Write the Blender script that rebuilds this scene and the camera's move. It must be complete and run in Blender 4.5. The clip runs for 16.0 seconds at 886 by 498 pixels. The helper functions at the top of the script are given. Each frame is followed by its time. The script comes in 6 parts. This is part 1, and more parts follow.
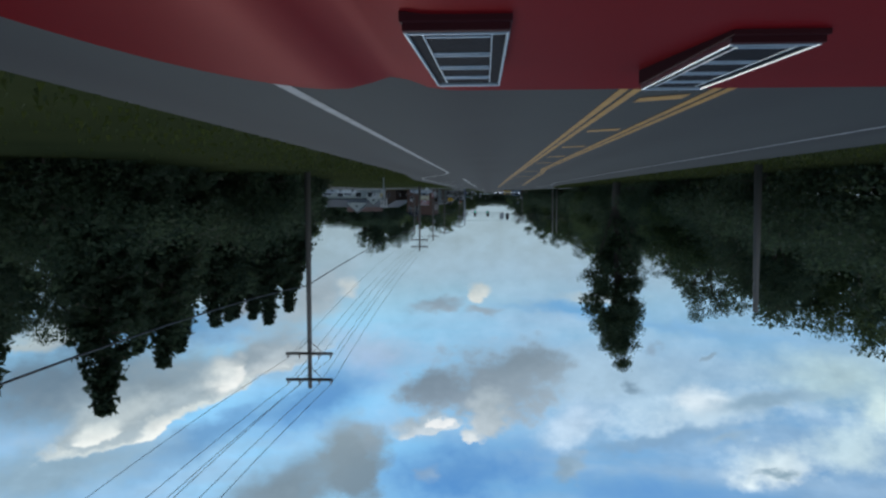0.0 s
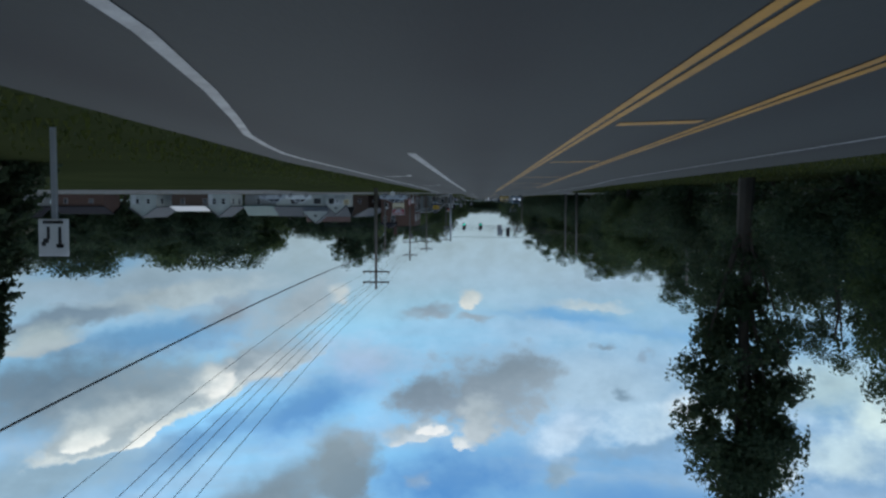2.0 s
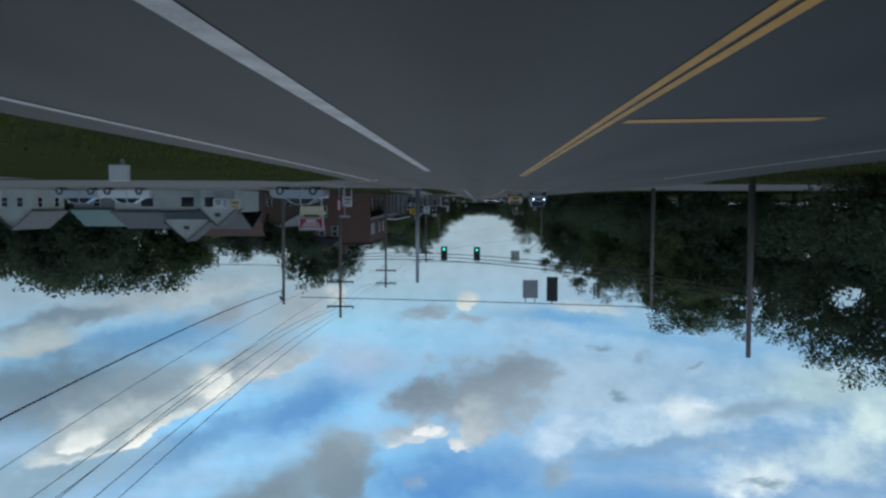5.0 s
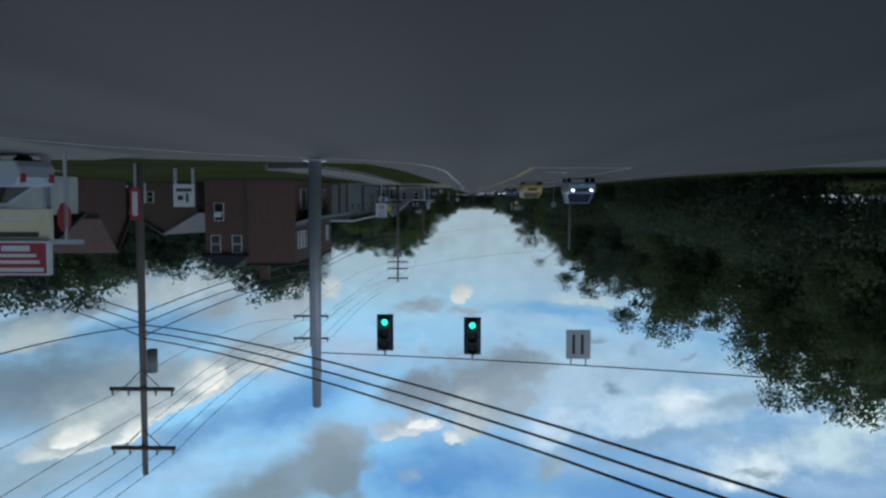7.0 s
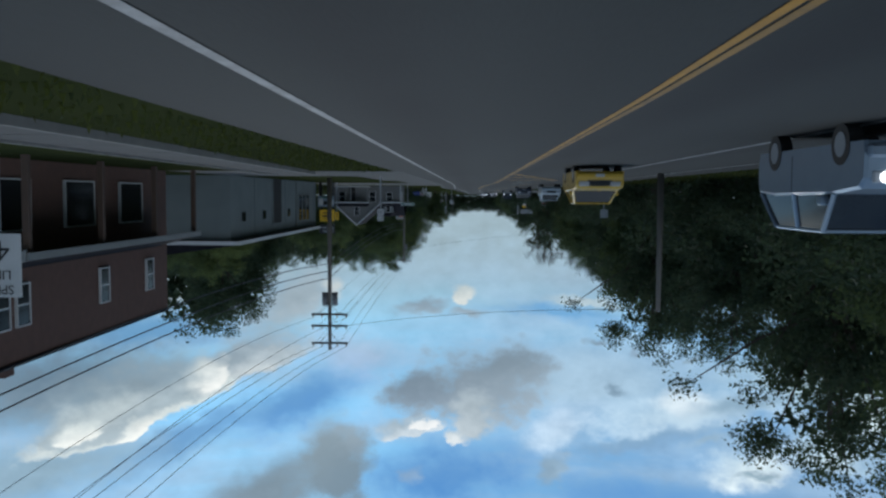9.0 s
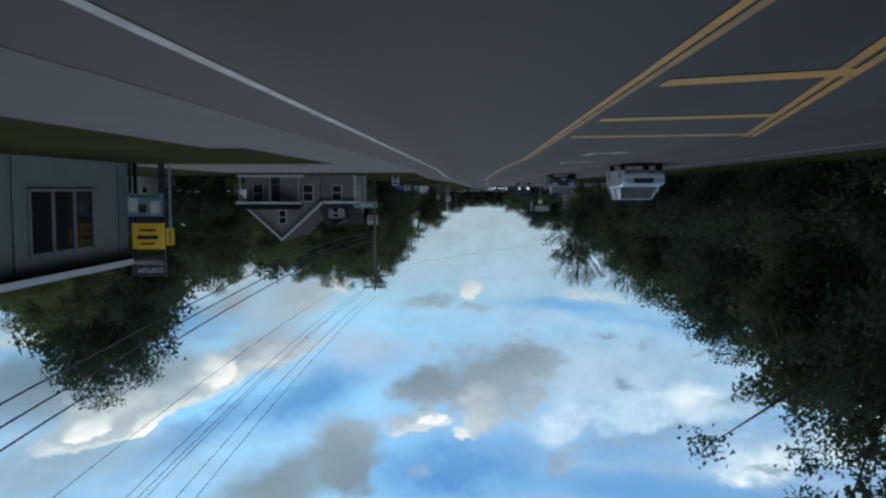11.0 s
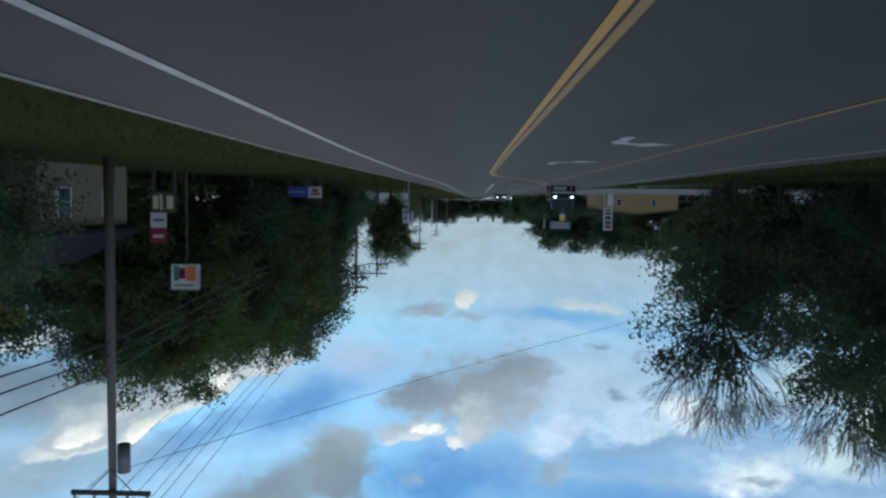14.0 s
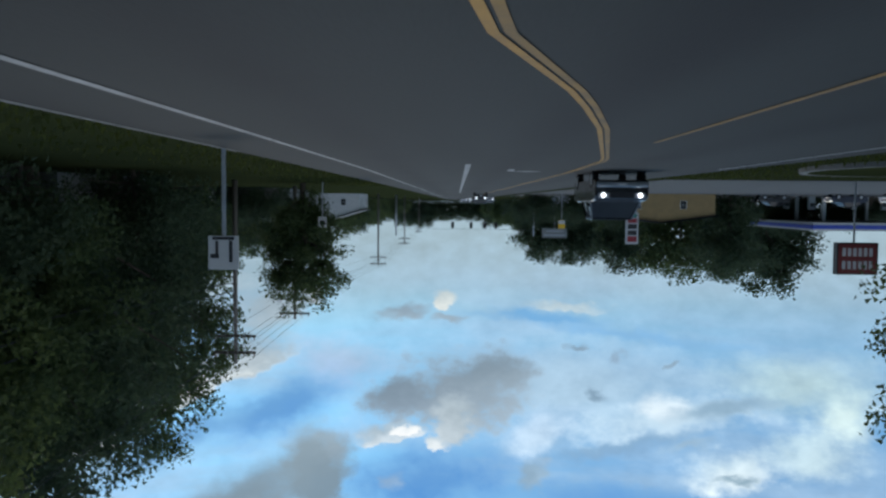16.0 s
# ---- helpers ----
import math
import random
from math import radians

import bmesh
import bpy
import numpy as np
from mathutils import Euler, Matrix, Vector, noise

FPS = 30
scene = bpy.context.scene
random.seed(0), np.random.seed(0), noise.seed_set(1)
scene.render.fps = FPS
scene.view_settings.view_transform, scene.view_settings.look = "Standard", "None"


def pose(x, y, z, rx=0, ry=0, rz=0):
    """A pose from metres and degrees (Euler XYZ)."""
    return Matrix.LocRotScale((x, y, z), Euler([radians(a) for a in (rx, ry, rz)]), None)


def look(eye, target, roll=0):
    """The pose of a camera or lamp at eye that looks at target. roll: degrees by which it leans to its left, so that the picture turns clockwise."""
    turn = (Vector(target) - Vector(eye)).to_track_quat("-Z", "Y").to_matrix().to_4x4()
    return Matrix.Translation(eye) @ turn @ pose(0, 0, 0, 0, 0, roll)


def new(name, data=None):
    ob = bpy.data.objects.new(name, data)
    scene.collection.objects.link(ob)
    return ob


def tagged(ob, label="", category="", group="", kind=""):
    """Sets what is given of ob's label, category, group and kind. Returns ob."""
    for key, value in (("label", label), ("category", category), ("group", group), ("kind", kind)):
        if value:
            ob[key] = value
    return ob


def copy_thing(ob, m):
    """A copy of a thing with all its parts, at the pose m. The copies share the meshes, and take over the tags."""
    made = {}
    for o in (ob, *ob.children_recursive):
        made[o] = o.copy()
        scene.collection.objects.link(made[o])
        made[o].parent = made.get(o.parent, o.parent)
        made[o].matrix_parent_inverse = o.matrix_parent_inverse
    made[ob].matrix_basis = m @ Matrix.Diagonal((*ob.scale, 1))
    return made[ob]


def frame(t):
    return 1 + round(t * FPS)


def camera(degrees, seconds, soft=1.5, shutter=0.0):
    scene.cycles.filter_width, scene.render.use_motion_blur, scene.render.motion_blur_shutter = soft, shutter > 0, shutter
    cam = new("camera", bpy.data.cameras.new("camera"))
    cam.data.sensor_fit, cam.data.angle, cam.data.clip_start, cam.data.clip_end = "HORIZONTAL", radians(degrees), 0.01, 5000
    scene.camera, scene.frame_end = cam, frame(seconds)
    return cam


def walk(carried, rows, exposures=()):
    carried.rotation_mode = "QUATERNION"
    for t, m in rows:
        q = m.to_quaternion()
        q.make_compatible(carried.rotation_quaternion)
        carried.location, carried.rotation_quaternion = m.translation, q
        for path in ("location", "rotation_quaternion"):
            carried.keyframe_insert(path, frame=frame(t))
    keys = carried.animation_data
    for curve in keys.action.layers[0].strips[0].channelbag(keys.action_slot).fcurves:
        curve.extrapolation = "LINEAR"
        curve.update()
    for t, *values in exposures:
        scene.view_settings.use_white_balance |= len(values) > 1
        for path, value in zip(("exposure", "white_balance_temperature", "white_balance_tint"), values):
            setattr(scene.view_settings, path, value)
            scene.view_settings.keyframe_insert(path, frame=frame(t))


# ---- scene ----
# The camera hangs upside down on a car's dashboard: rows of t, x, y, yaw, pitch, roll.
EYE = 1.155
ROWS = [
    (0.0, 0.088, -0.001, -3.071, 3.721, -0.155),
    (0.5, 0.203, 11.052, -3.056, 3.592, 0.137),
    (1.0, 0.357, 21.908, -2.672, 3.432, -0.128),
    (1.5, 0.428, 32.942, -2.522, 3.248, -0.145),
    (2.0, 0.336, 44.335, -2.497, 3.272, 0.085),
    (2.5, 0.262, 56.291, -2.391, 3.238, -0.101),
    (3.0, 0.243, 68.897, -2.366, 3.188, 0.345),
    (3.5, 0.228, 81.888, -2.435, 3.287, 0.296),
    (4.0, 0.130, 94.693, -2.449, 3.189, 0.451),
    (6.3, 0.398, 147.360, -2.088, 3.384, -0.115),
    (6.5, 0.380, 152.140, -1.971, 3.538, 0.058),
    (7.0, 0.303, 164.131, -1.891, 3.667, 0.029),
    (7.5, 0.153, 175.971, -2.066, 3.884, 0.545),
    (8.0, -0.176, 187.657, -1.888, 3.508, 0.686),
    (10.3, -0.817, 238.241, -2.387, 4.006, -0.187),
    (10.5, -0.842, 242.717, -2.372, 4.062, -0.116),
    (11.0, -0.943, 254.009, -2.551, 3.968, -0.021),
    (11.5, -0.929, 265.429, -2.685, 3.945, 0.133),
    (12.0, -0.854, 276.663, -2.734, 3.625, 0.150),
    (12.5, -0.816, 287.620, -2.602, 3.490, 0.377),
    (13.0, -0.741, 298.425, -2.343, 3.282, 0.240),
    (13.5, -0.748, 309.192, -2.352, 3.492, 0.502),
    (14.0, -0.766, 319.353, -2.215, 3.361, 0.603),
    (14.5, -0.743, 329.019, -2.102, 3.510, 0.584),
    (15.0, -0.848, 338.363, -1.877, 3.328, 0.207),
    (15.5, -1.136, 347.186, -1.495, 3.455, 0.613),
    (16.0, -1.594, 355.666, -0.777, 3.224, 0.451),
]


def hung(x, y, yaw, pitch, roll):
    return pose(x, y, EYE, 90 + pitch, 0, yaw) @ pose(0, 0, 0, 0, 0, 180 + roll)


cam = camera(55.19, 16.0, soft=2.5, shutter=0.0)
walk(cam, [(t, hung(*r)) for t, *r in ROWS], [(0.0, -0.03), (8.0, -0.02), (10.5, 0.10), (16.0, 0.13)])
scene.view_settings.exposure = 0.0

# ---- sky: broken evening clouds over a blue sky ----
world = bpy.data.worlds.new("sky")
scene.world = world
world.use_nodes = True
wt = world.node_tree
wt.nodes.clear()


def wnode(kind, *ins, **props):
    n = wt.nodes.new(kind)
    for k, v in props.items():
        setattr(n, k, v)
    for i, v in enumerate(ins):
        if v is None:
            continue
        if isinstance(v, bpy.types.NodeSocket):
            wt.links.new(v, n.inputs[i])
        else:
            n.inputs[i].default_value = v
    return n


def wmath(op, a, b=None, c=None, clamp=False):
    return wnode("ShaderNodeMath", a, b, c, operation=op, use_clamp=clamp).outputs[0]


def wmix(f, a, b):
    n = wt.nodes.new("ShaderNodeMix")
    n.data_type = "RGBA"
    for i, v in ((0, f), (6, a), (7, b)):
        if isinstance(v, bpy.types.NodeSocket):
            wt.links.new(v, n.inputs[i])
        else:
            n.inputs[i].default_value = v if i == 0 else (*v, 1)
    return n.outputs[2]


def wstep(v, lo, hi):
    n = wnode("ShaderNodeMapRange", v, lo, hi, 0.0, 1.0, interpolation_type="SMOOTHSTEP")
    return n.outputs[0]


SUN_AZ, SUN_EL = 16.0, 32.0
sky = wt.nodes.new("ShaderNodeTexSky")
sky.sky_type, sky.sun_disc = "NISHITA", False
sky.sun_elevation, sky.sun_rotation = radians(SUN_EL), radians(SUN_AZ)
sky.air_density, sky.dust_density, sky.ozone_density = 1.0, 0.6, 2.5

way = wnode("ShaderNodeTexCoord").outputs["Generated"]
sep = wnode("ShaderNodeSeparateXYZ", way)
flat = wmath("SQRT", wmath("ADD", wmath("MULTIPLY", sep.outputs[0], sep.outputs[0]), wmath("MULTIPLY", sep.outputs[1], sep.outputs[1])))
az = wmath("MULTIPLY", wmath("ARCTAN2", sep.outputs[0], sep.outputs[1]), 57.2958)
el = wmath("MULTIPLY", wmath("ARCTAN2", sep.outputs[2], flat), 57.2958)
spot = wnode("ShaderNodeCombineXYZ", az, el, 0.0).outputs[0]


def wnoise(scale, detail, rough, stretch=1.0, shift=0.0):
    m = wnode("ShaderNodeMapping", way, vector_type="POINT")
    m.inputs["Location"].default_value = (shift, shift, shift)
    m.inputs["Scale"].default_value = (1, 1, stretch)
    n = wnode("ShaderNodeTexNoise", m.outputs[0])
    n.inputs["Scale"].default_value, n.inputs["Detail"].default_value, n.inputs["Roughness"].default_value = scale, detail, rough
    return n.outputs[0]


def wwarp(scale, detail, degrees, shift):
    m = wnode("ShaderNodeMapping", way, vector_type="POINT")
    m.inputs["Location"].default_value = (shift, shift, shift)
    m.inputs["Scale"].default_value = (1, 1, 1.5)
    n = wnode("ShaderNodeTexNoise", m.outputs[0])
    n.inputs["Scale"].default_value, n.inputs["Detail"].default_value = scale, detail
    c = wnode("ShaderNodeVectorMath", n.outputs[1], (0.5, 0.5, 0.5), operation="SUBTRACT").outputs[0]
    return wnode("ShaderNodeVectorMath", c, (degrees, degrees * 0.6, 0.0), operation="MULTIPLY").outputs[0]


def wadd(a, b):
    return wnode("ShaderNodeVectorMath", a, b, operation="ADD").outputs[0]


fine = wnoise(20.0, 5.0, 0.55, 1.6, 3.0)
puff = wnoise(60.0, 4.0, 0.55, 1.4, 5.0)
veil = wnoise(4.0, 5.0, 0.55, 5.0, 7.0)
bent = wadd(wadd(spot, wwarp(7.0, 2.0, 3.0, 0.0)), wadd(wwarp(22.0, 3.0, 2.6, 2.0), wwarp(64.0, 4.0, 1.1, 4.0)))
ragged = wmath("ADD", wmath("MULTIPLY", wmath("SUBTRACT", fine, 0.5), 1.6), wmath("MULTIPLY", wmath("SUBTRACT", puff, 0.5), 1.0))

# clear sky, paler towards the ground
dim = wnode("ShaderNodeVectorMath", sky.outputs[0], (0.034, 0.072, 0.090), operation="MULTIPLY").outputs[0]
colour = wmix(wstep(el, 14.0, 0.0), dim, (0.335, 0.445, 0.52))
# thin high cloud
thin = wmath("MULTIPLY", wstep(wmath("ADD", veil, wmath("MULTIPLY", wmath("SUBTRACT", fine, 0.5), 0.12)), 0.30, 0.74), 0.8)
colour = wmix(thin, colour, (0.36, 0.56, 0.74))

# single clouds and gaps: azimuth, elevation, half width, half height, tilt, soft edge, edge on
# the upper side, raggedness, colour below, colour above, colour of a sunlit rim
CLOUDS = [
    (2.5, 2.8, 99.31, 5.73, 0, 0.9, 0.9, 0.15, (0.353, 0.488, 0.531), (0.353, 0.531, 0.637), None),
    (-7.8, 12.3, 19.86, 4.97, 0, 0.95, 0.95, 0.3, (0.383, 0.583, 0.723), (0.425, 0.631, 0.777), None),
    (22.8, 5.4, 16.04, 2.86, 0, 0.9, 0.9, 0.3, (0.279, 0.407, 0.482), (0.315, 0.47, 0.576), None),
    (25.4, 4.1, 5.73, 1.22, 6, 0.9, 0.9, 0.3, (0.18, 0.365, 0.531), (0.201, 0.402, 0.569), None),
    (21.5, 8.7, 10.31, 1.60, 6, 0.9, 0.8, 0.3, (0.155, 0.365, 0.582), (0.149, 0.37, 0.623), None),
    (20.4, 6.1, 10.31, 0.99, 9, 0.9, 0.5, 0.4, (0.363, 0.476, 0.513), (0.425, 0.563, 0.609), None),
    (11.7, 13.6, 7.64, 2.37, 20, 0.9, 0.9, 0.25, (0.143, 0.365, 0.651), (0.121, 0.335, 0.665), None),
    (19.1, 16.1, 7.26, 1.38, 20, 0.9, 0.9, 0.3, (0.167, 0.391, 0.665), (0.167, 0.402, 0.679), None),
    (28.5, 16.9, 12.22, 2.10, 4, 0.9, 0.9, 0.3, (0.279, 0.441, 0.544), (0.305, 0.482, 0.596), None),
    (7.9, 10.4, 6.49, 2.14, -6, 0.95, 0.9, 0.35, (0.383, 0.557, 0.716), (0.353, 0.537, 0.753), None),
    (1.7, 18.4, 9.17, 2.67, 8, 0.9, 0.9, 0.3, (0.137, 0.355, 0.665), (0.091, 0.298, 0.651), None),
    (-10.9, 18.9, 7.26, 1.53, 0, 0.9, 0.9, 0.3, (0.167, 0.397, 0.694), (0.121, 0.335, 0.679), None),
    (26.7, 7.3, 5.73, 0.92, 7, 0.7, 0.5, 0.4, (0.187, 0.285, 0.358), (0.223, 0.331, 0.409), None),
    (28.5, 8.5, 3.82, 1.30, 4, 0.8, 0.35, 0.35, (0.353, 0.47, 0.494), (0.506, 0.624, 0.637), None),
    (16.9, 7.4, 3.63, 1.45, 22, 0.9, 0.9, 0.4, (0.262, 0.345, 0.404), (0.305, 0.407, 0.477), None),
    (12.1, 6.8, 5.35, 2.22, 35, 0.9, 0.8, 0.4, (0.333, 0.441, 0.494), (0.393, 0.506, 0.556), None),
    (9.6, 6.3, 1.22, 0.84, 30, 0.9, 0.9, 0.3, (0.531, 0.631, 0.637), (0.582, 0.674, 0.672), None),
    (27.5, 11.6, 10.31, 3.25, 6, 0.8, 0.8, 0.3, (0.149, 0.242, 0.315), (0.223, 0.326, 0.399), None),
    (15.8, 10.6, 5.73, 2.06, 22, 0.8, 0.25, 0.3, (0.305, 0.407, 0.465), (0.415, 0.525, 0.569), (0.582, 0.681, 0.701)),
    (22.7, 12.5, 9.17, 3.06, 16, 0.8, 0.1, 0.22, (0.254, 0.355, 0.409), (0.425, 0.544, 0.582), (0.708, 0.821, 0.8)),
    (24.2, 13.7, 4.97, 1.22, 14, 0.95, 0.8, 0.4, (0.448, 0.557, 0.576), (0.544, 0.652, 0.658), None),
    (17.9, 11.5, 2.22, 1.76, 48, 0.85, 0.25, 0.25, (0.569, 0.674, 0.672), (0.899, 0.967, 0.916), None),
    (21.6, 14.7, 1.91, 0.65, 22, 0.7, 0.2, 0.3, (0.679, 0.78, 0.761), (0.916, 0.985, 0.924), None),
    (25.6, 14.8, 1.99, 0.76, 16, 0.8, 0.25, 0.3, (0.651, 0.757, 0.738), (0.882, 0.958, 0.899), None),
    (14.9, 11.1, 2.29, 0.76, 20, 0.8, 0.3, 0.4, (0.482, 0.59, 0.623), (0.63, 0.726, 0.731), None),
    (14.0, 19.2, 7.26, 2.37, 14, 0.85, 0.5, 0.3, (0.215, 0.312, 0.373), (0.246, 0.35, 0.415), None),
    (9.4, 17.5, 3.13, 3.51, 25, 0.7, 0.4, 0.3, (0.254, 0.35, 0.399), (0.201, 0.298, 0.363), None),
    (8.1, 16.6, 1.38, 1.91, 10, 0.9, 0.9, 0.4, (0.296, 0.402, 0.459), (0.262, 0.365, 0.437), None),
    (0.2, 12.5, 6.30, 3.21, 8, 0.8, 0.5, 0.75, (0.242, 0.331, 0.393), (0.324, 0.429, 0.494), None),
    (3.5, 13.0, 2.98, 1.99, 10, 0.8, 0.7, 0.7, (0.201, 0.285, 0.348), (0.246, 0.335, 0.404), None),
    (-2.3, 11.3, 3.51, 1.99, 10, 0.8, 0.7, 0.7, (0.215, 0.303, 0.363), (0.279, 0.376, 0.437), None),
    (0.3, 14.5, 1.68, 2.22, -25, 0.8, 0.35, 0.5, (0.383, 0.488, 0.531), (0.531, 0.645, 0.686), None),
    (4.5, 15.9, 3.06, 0.69, 10, 0.8, 0.25, 0.5, (0.393, 0.525, 0.596), (0.63, 0.757, 0.808), None),
    (3.2, 15.7, 0.84, 0.34, 5, 0.6, 0.3, 0.3, (0.8, 0.879, 0.873), (0.916, 0.976, 0.95), None),
    (1.3, 16.4, 1.03, 0.53, 0, 0.7, 0.3, 0.4, (0.556, 0.667, 0.701), (0.753, 0.845, 0.849), None),
    (1.0, 6.6, 1.26, 0.80, 8, 0.6, 0.3, 0.35, (0.506, 0.61, 0.609), (0.723, 0.804, 0.761), None),
    (3.7, 7.4, 2.37, 0.53, 0, 0.9, 0.8, 0.4, (0.262, 0.37, 0.442), (0.296, 0.413, 0.488), None),
    (0.2, 7.7, 1.91, 0.34, 0, 0.9, 0.8, 0.4, (0.305, 0.424, 0.5), (0.315, 0.441, 0.519), None),
    (-5.8, 7.7, 6.49, 0.76, -4, 0.9, 0.9, 0.3, (0.187, 0.435, 0.694), (0.167, 0.418, 0.701), None),
    (-12.5, 8.7, 11.08, 0.57, -3, 0.95, 0.95, 0.3, (0.238, 0.488, 0.731), (0.223, 0.476, 0.731), None),
    (-7.7, 7.0, 3.63, 0.38, -4, 0.9, 0.6, 0.35, (0.459, 0.61, 0.665), (0.519, 0.674, 0.723), None),
    (-8.2, 9.5, 0.92, 0.34, 0, 0.8, 0.7, 0.4, (0.23, 0.355, 0.453), (0.262, 0.397, 0.5), None),
    (-11.2, 10.1, 0.61, 0.46, 20, 0.9, 0.9, 0.4, (0.279, 0.429, 0.556), (0.292, 0.446, 0.576), None),
    (-14.8, 10.5, 0.50, 0.23, 20, 0.8, 0.8, 0.3, (0.262, 0.402, 0.506), (0.279, 0.424, 0.531), None),
    (-9.9, 12.5, 1.22, 0.46, -24, 0.8, 0.7, 0.5, (0.223, 0.355, 0.459), (0.27, 0.418, 0.531), None),
    (-22.4, 11.3, 7.26, 2.67, 0, 0.95, 0.95, 0.3, (0.425, 0.624, 0.679), (0.482, 0.696, 0.738), None),
    (-14.4, 14.0, 8.40, 1.83, 10, 0.95, 0.9, 0.5, (0.482, 0.689, 0.816), (0.609, 0.804, 0.899), None),
    (-14.2, 13.3, 2.52, 1.30, 0, 0.95, 0.8, 0.5, (0.679, 0.845, 0.916), (0.784, 0.931, 0.968), None),
    (-6.3, 15.1, 4.20, 1.68, 22, 0.95, 0.8, 0.5, (0.471, 0.674, 0.84), (0.582, 0.78, 0.916), None),
    (-18.2, 13.2, 5.73, 0.84, 14, 0.95, 0.9, 0.5, (0.262, 0.424, 0.544), (0.305, 0.476, 0.596), None),
    (-11.9, 15.9, 6.88, 0.76, 12, 0.95, 0.9, 0.5, (0.238, 0.418, 0.589), (0.223, 0.418, 0.63), None),
    (-18.5, 16.7, 3.82, 1.60, 14, 0.95, 0.6, 0.5, (0.569, 0.757, 0.832), (0.784, 0.94, 0.959), None),
    (-22.9, 15.4, 4.20, 1.91, 0, 0.95, 0.9, 0.5, (0.506, 0.711, 0.784), (0.596, 0.796, 0.849), None),
    (-24.8, 13.2, 2.67, 2.37, 0, 0.95, 0.9, 0.4, (0.609, 0.813, 0.808), (0.694, 0.896, 0.882), None),
    (-18.7, 17.3, 1.91, 0.31, 8, 0.8, 0.8, 0.5, (0.296, 0.446, 0.531), (0.324, 0.482, 0.569), None),
    (-15.9, 15.7, 2.29, 0.53, 10, 0.9, 0.9, 0.4, (0.315, 0.5, 0.651), (0.315, 0.5, 0.651), None),
    (-5.8, 18.0, 1.53, 1.38, 60, 0.8, 0.6, 0.4, (0.262, 0.413, 0.531), (0.324, 0.494, 0.623), None),
    (4.3, 18.7, 0.76, 0.65, 10, 0.9, 0.8, 0.4, (0.238, 0.413, 0.616), (0.254, 0.435, 0.644), None),
    (-6.4, 16.8, 1.53, 0.53, 10, 0.9, 0.9, 0.4, (0.315, 0.5, 0.665), (0.315, 0.5, 0.665), None),
    # out of view: made-up clouds, the bright one at -130 added to light tree faces
    (125, 25, 50, 18, 0, 0.5, 0.5, 0.8, (0.42, 0.52, 0.60), (0.66, 0.76, 0.84), None),
    (-130, 28, 55, 20, 0, 0.5, 0.5, 0.8, (1.05, 1.22, 1.32), (1.70, 1.84, 1.90), None),
    (-60, 22, 25, 9, 0, 0.5, 0.5, 0.8, (0.28, 0.37, 0.45), (0.45, 0.56, 0.64), None),
    (65, 26, 25, 9, 0, 0.5, 0.5, 0.8, (0.28, 0.37, 0.45), (0.45, 0.56, 0.64), None),
    (0, 58, 60, 16, 0, 0.5, 0.5, 0.8, (0.28, 0.37, 0.45), (0.43, 0.56, 0.66), None),
]
for a0, e0, ra, re, tilt, soft_edge, crisp, rough_edge, below, above, rim in CLOUDS:
    here = wnode("ShaderNodeVectorMath", colour, (1e-7, 1e-7, 1e-7), bent, operation="MULTIPLY_ADD").outputs[0]
    m = wnode("ShaderNodeMapping", here, vector_type="TEXTURE")
    m.inputs["Location"].default_value = (a0, e0, 0)
    m.inputs["Rotation"].default_value = (0, 0, radians(tilt))
    m.inputs["Scale"].default_value = (ra, re, 1)
    far = wnode("ShaderNodeVectorMath", m.outputs[0], operation="LENGTH").outputs["Value"]
    up = wnode("ShaderNodeSeparateXYZ", m.outputs[0]).outputs[1]
    s = wmath("ADD", wmath("SUBTRACT", 1.0, far), wmath("MULTIPLY", ragged, rough_edge))
    body = wmix(wstep(wmath("ADD", up, wmath("MULTIPLY", ragged, 0.5)), -0.5, 0.9), below, above)
    top = wstep(up, 0.0, 0.6)
    if rim:
        edge = wmath("SUBTRACT", 1.0, wstep(wmath("ADD", s, wmath("MULTIPLY", ragged, 0.5)), 0.03, 0.34))
        body = wmix(wmath("MULTIPLY", edge, top), body, rim)
    width = wmath("MULTIPLY_ADD", top, crisp - soft_edge, soft_edge)
    colour = wmix(wstep(s, 0.0, width), colour, body)
# billows inside the clouds, none in the clear blue
thick = wstep(wnode("ShaderNodeSeparateXYZ", colour).outputs[0], 0.10, 0.34)
billow = wmath("ADD", wmath("MULTIPLY", wmath("SUBTRACT", fine, 0.5), 0.42), wmath("MULTIPLY", wmath("SUBTRACT", puff, 0.5), 0.20))
colour = wnode("ShaderNodeVectorMath", colour, wmath("MULTIPLY_ADD", billow, thick, 1.0), operation="MULTIPLY").outputs[0]
colour = wnode("ShaderNodeVectorMath", colour, (1.01, 0.975, 1.01), operation="MULTIPLY").outputs[0]
# the ground's side of the world, hidden by the land
colour = wmix(wstep(el, -0.5, -3.0), colour, (0.05, 0.06, 0.05))
back = wnode("ShaderNodeBackground", colour, 0.96)
wt.links.new(back.outputs[0], wnode("ShaderNodeOutputWorld").inputs[0])

sun = new("sun", bpy.data.lights.new("sun", "SUN"))
sun.data.energy, sun.data.angle, sun.data.color = 0.7, radians(14), (1.0, 0.94, 0.86)
sa, se = radians(SUN_AZ), radians(SUN_EL)
sun.matrix_world = look((0, 0, 60), Vector((0, 0, 60)) - Vector((math.sin(sa) * math.cos(se), math.cos(sa) * math.cos(se), math.sin(se))))


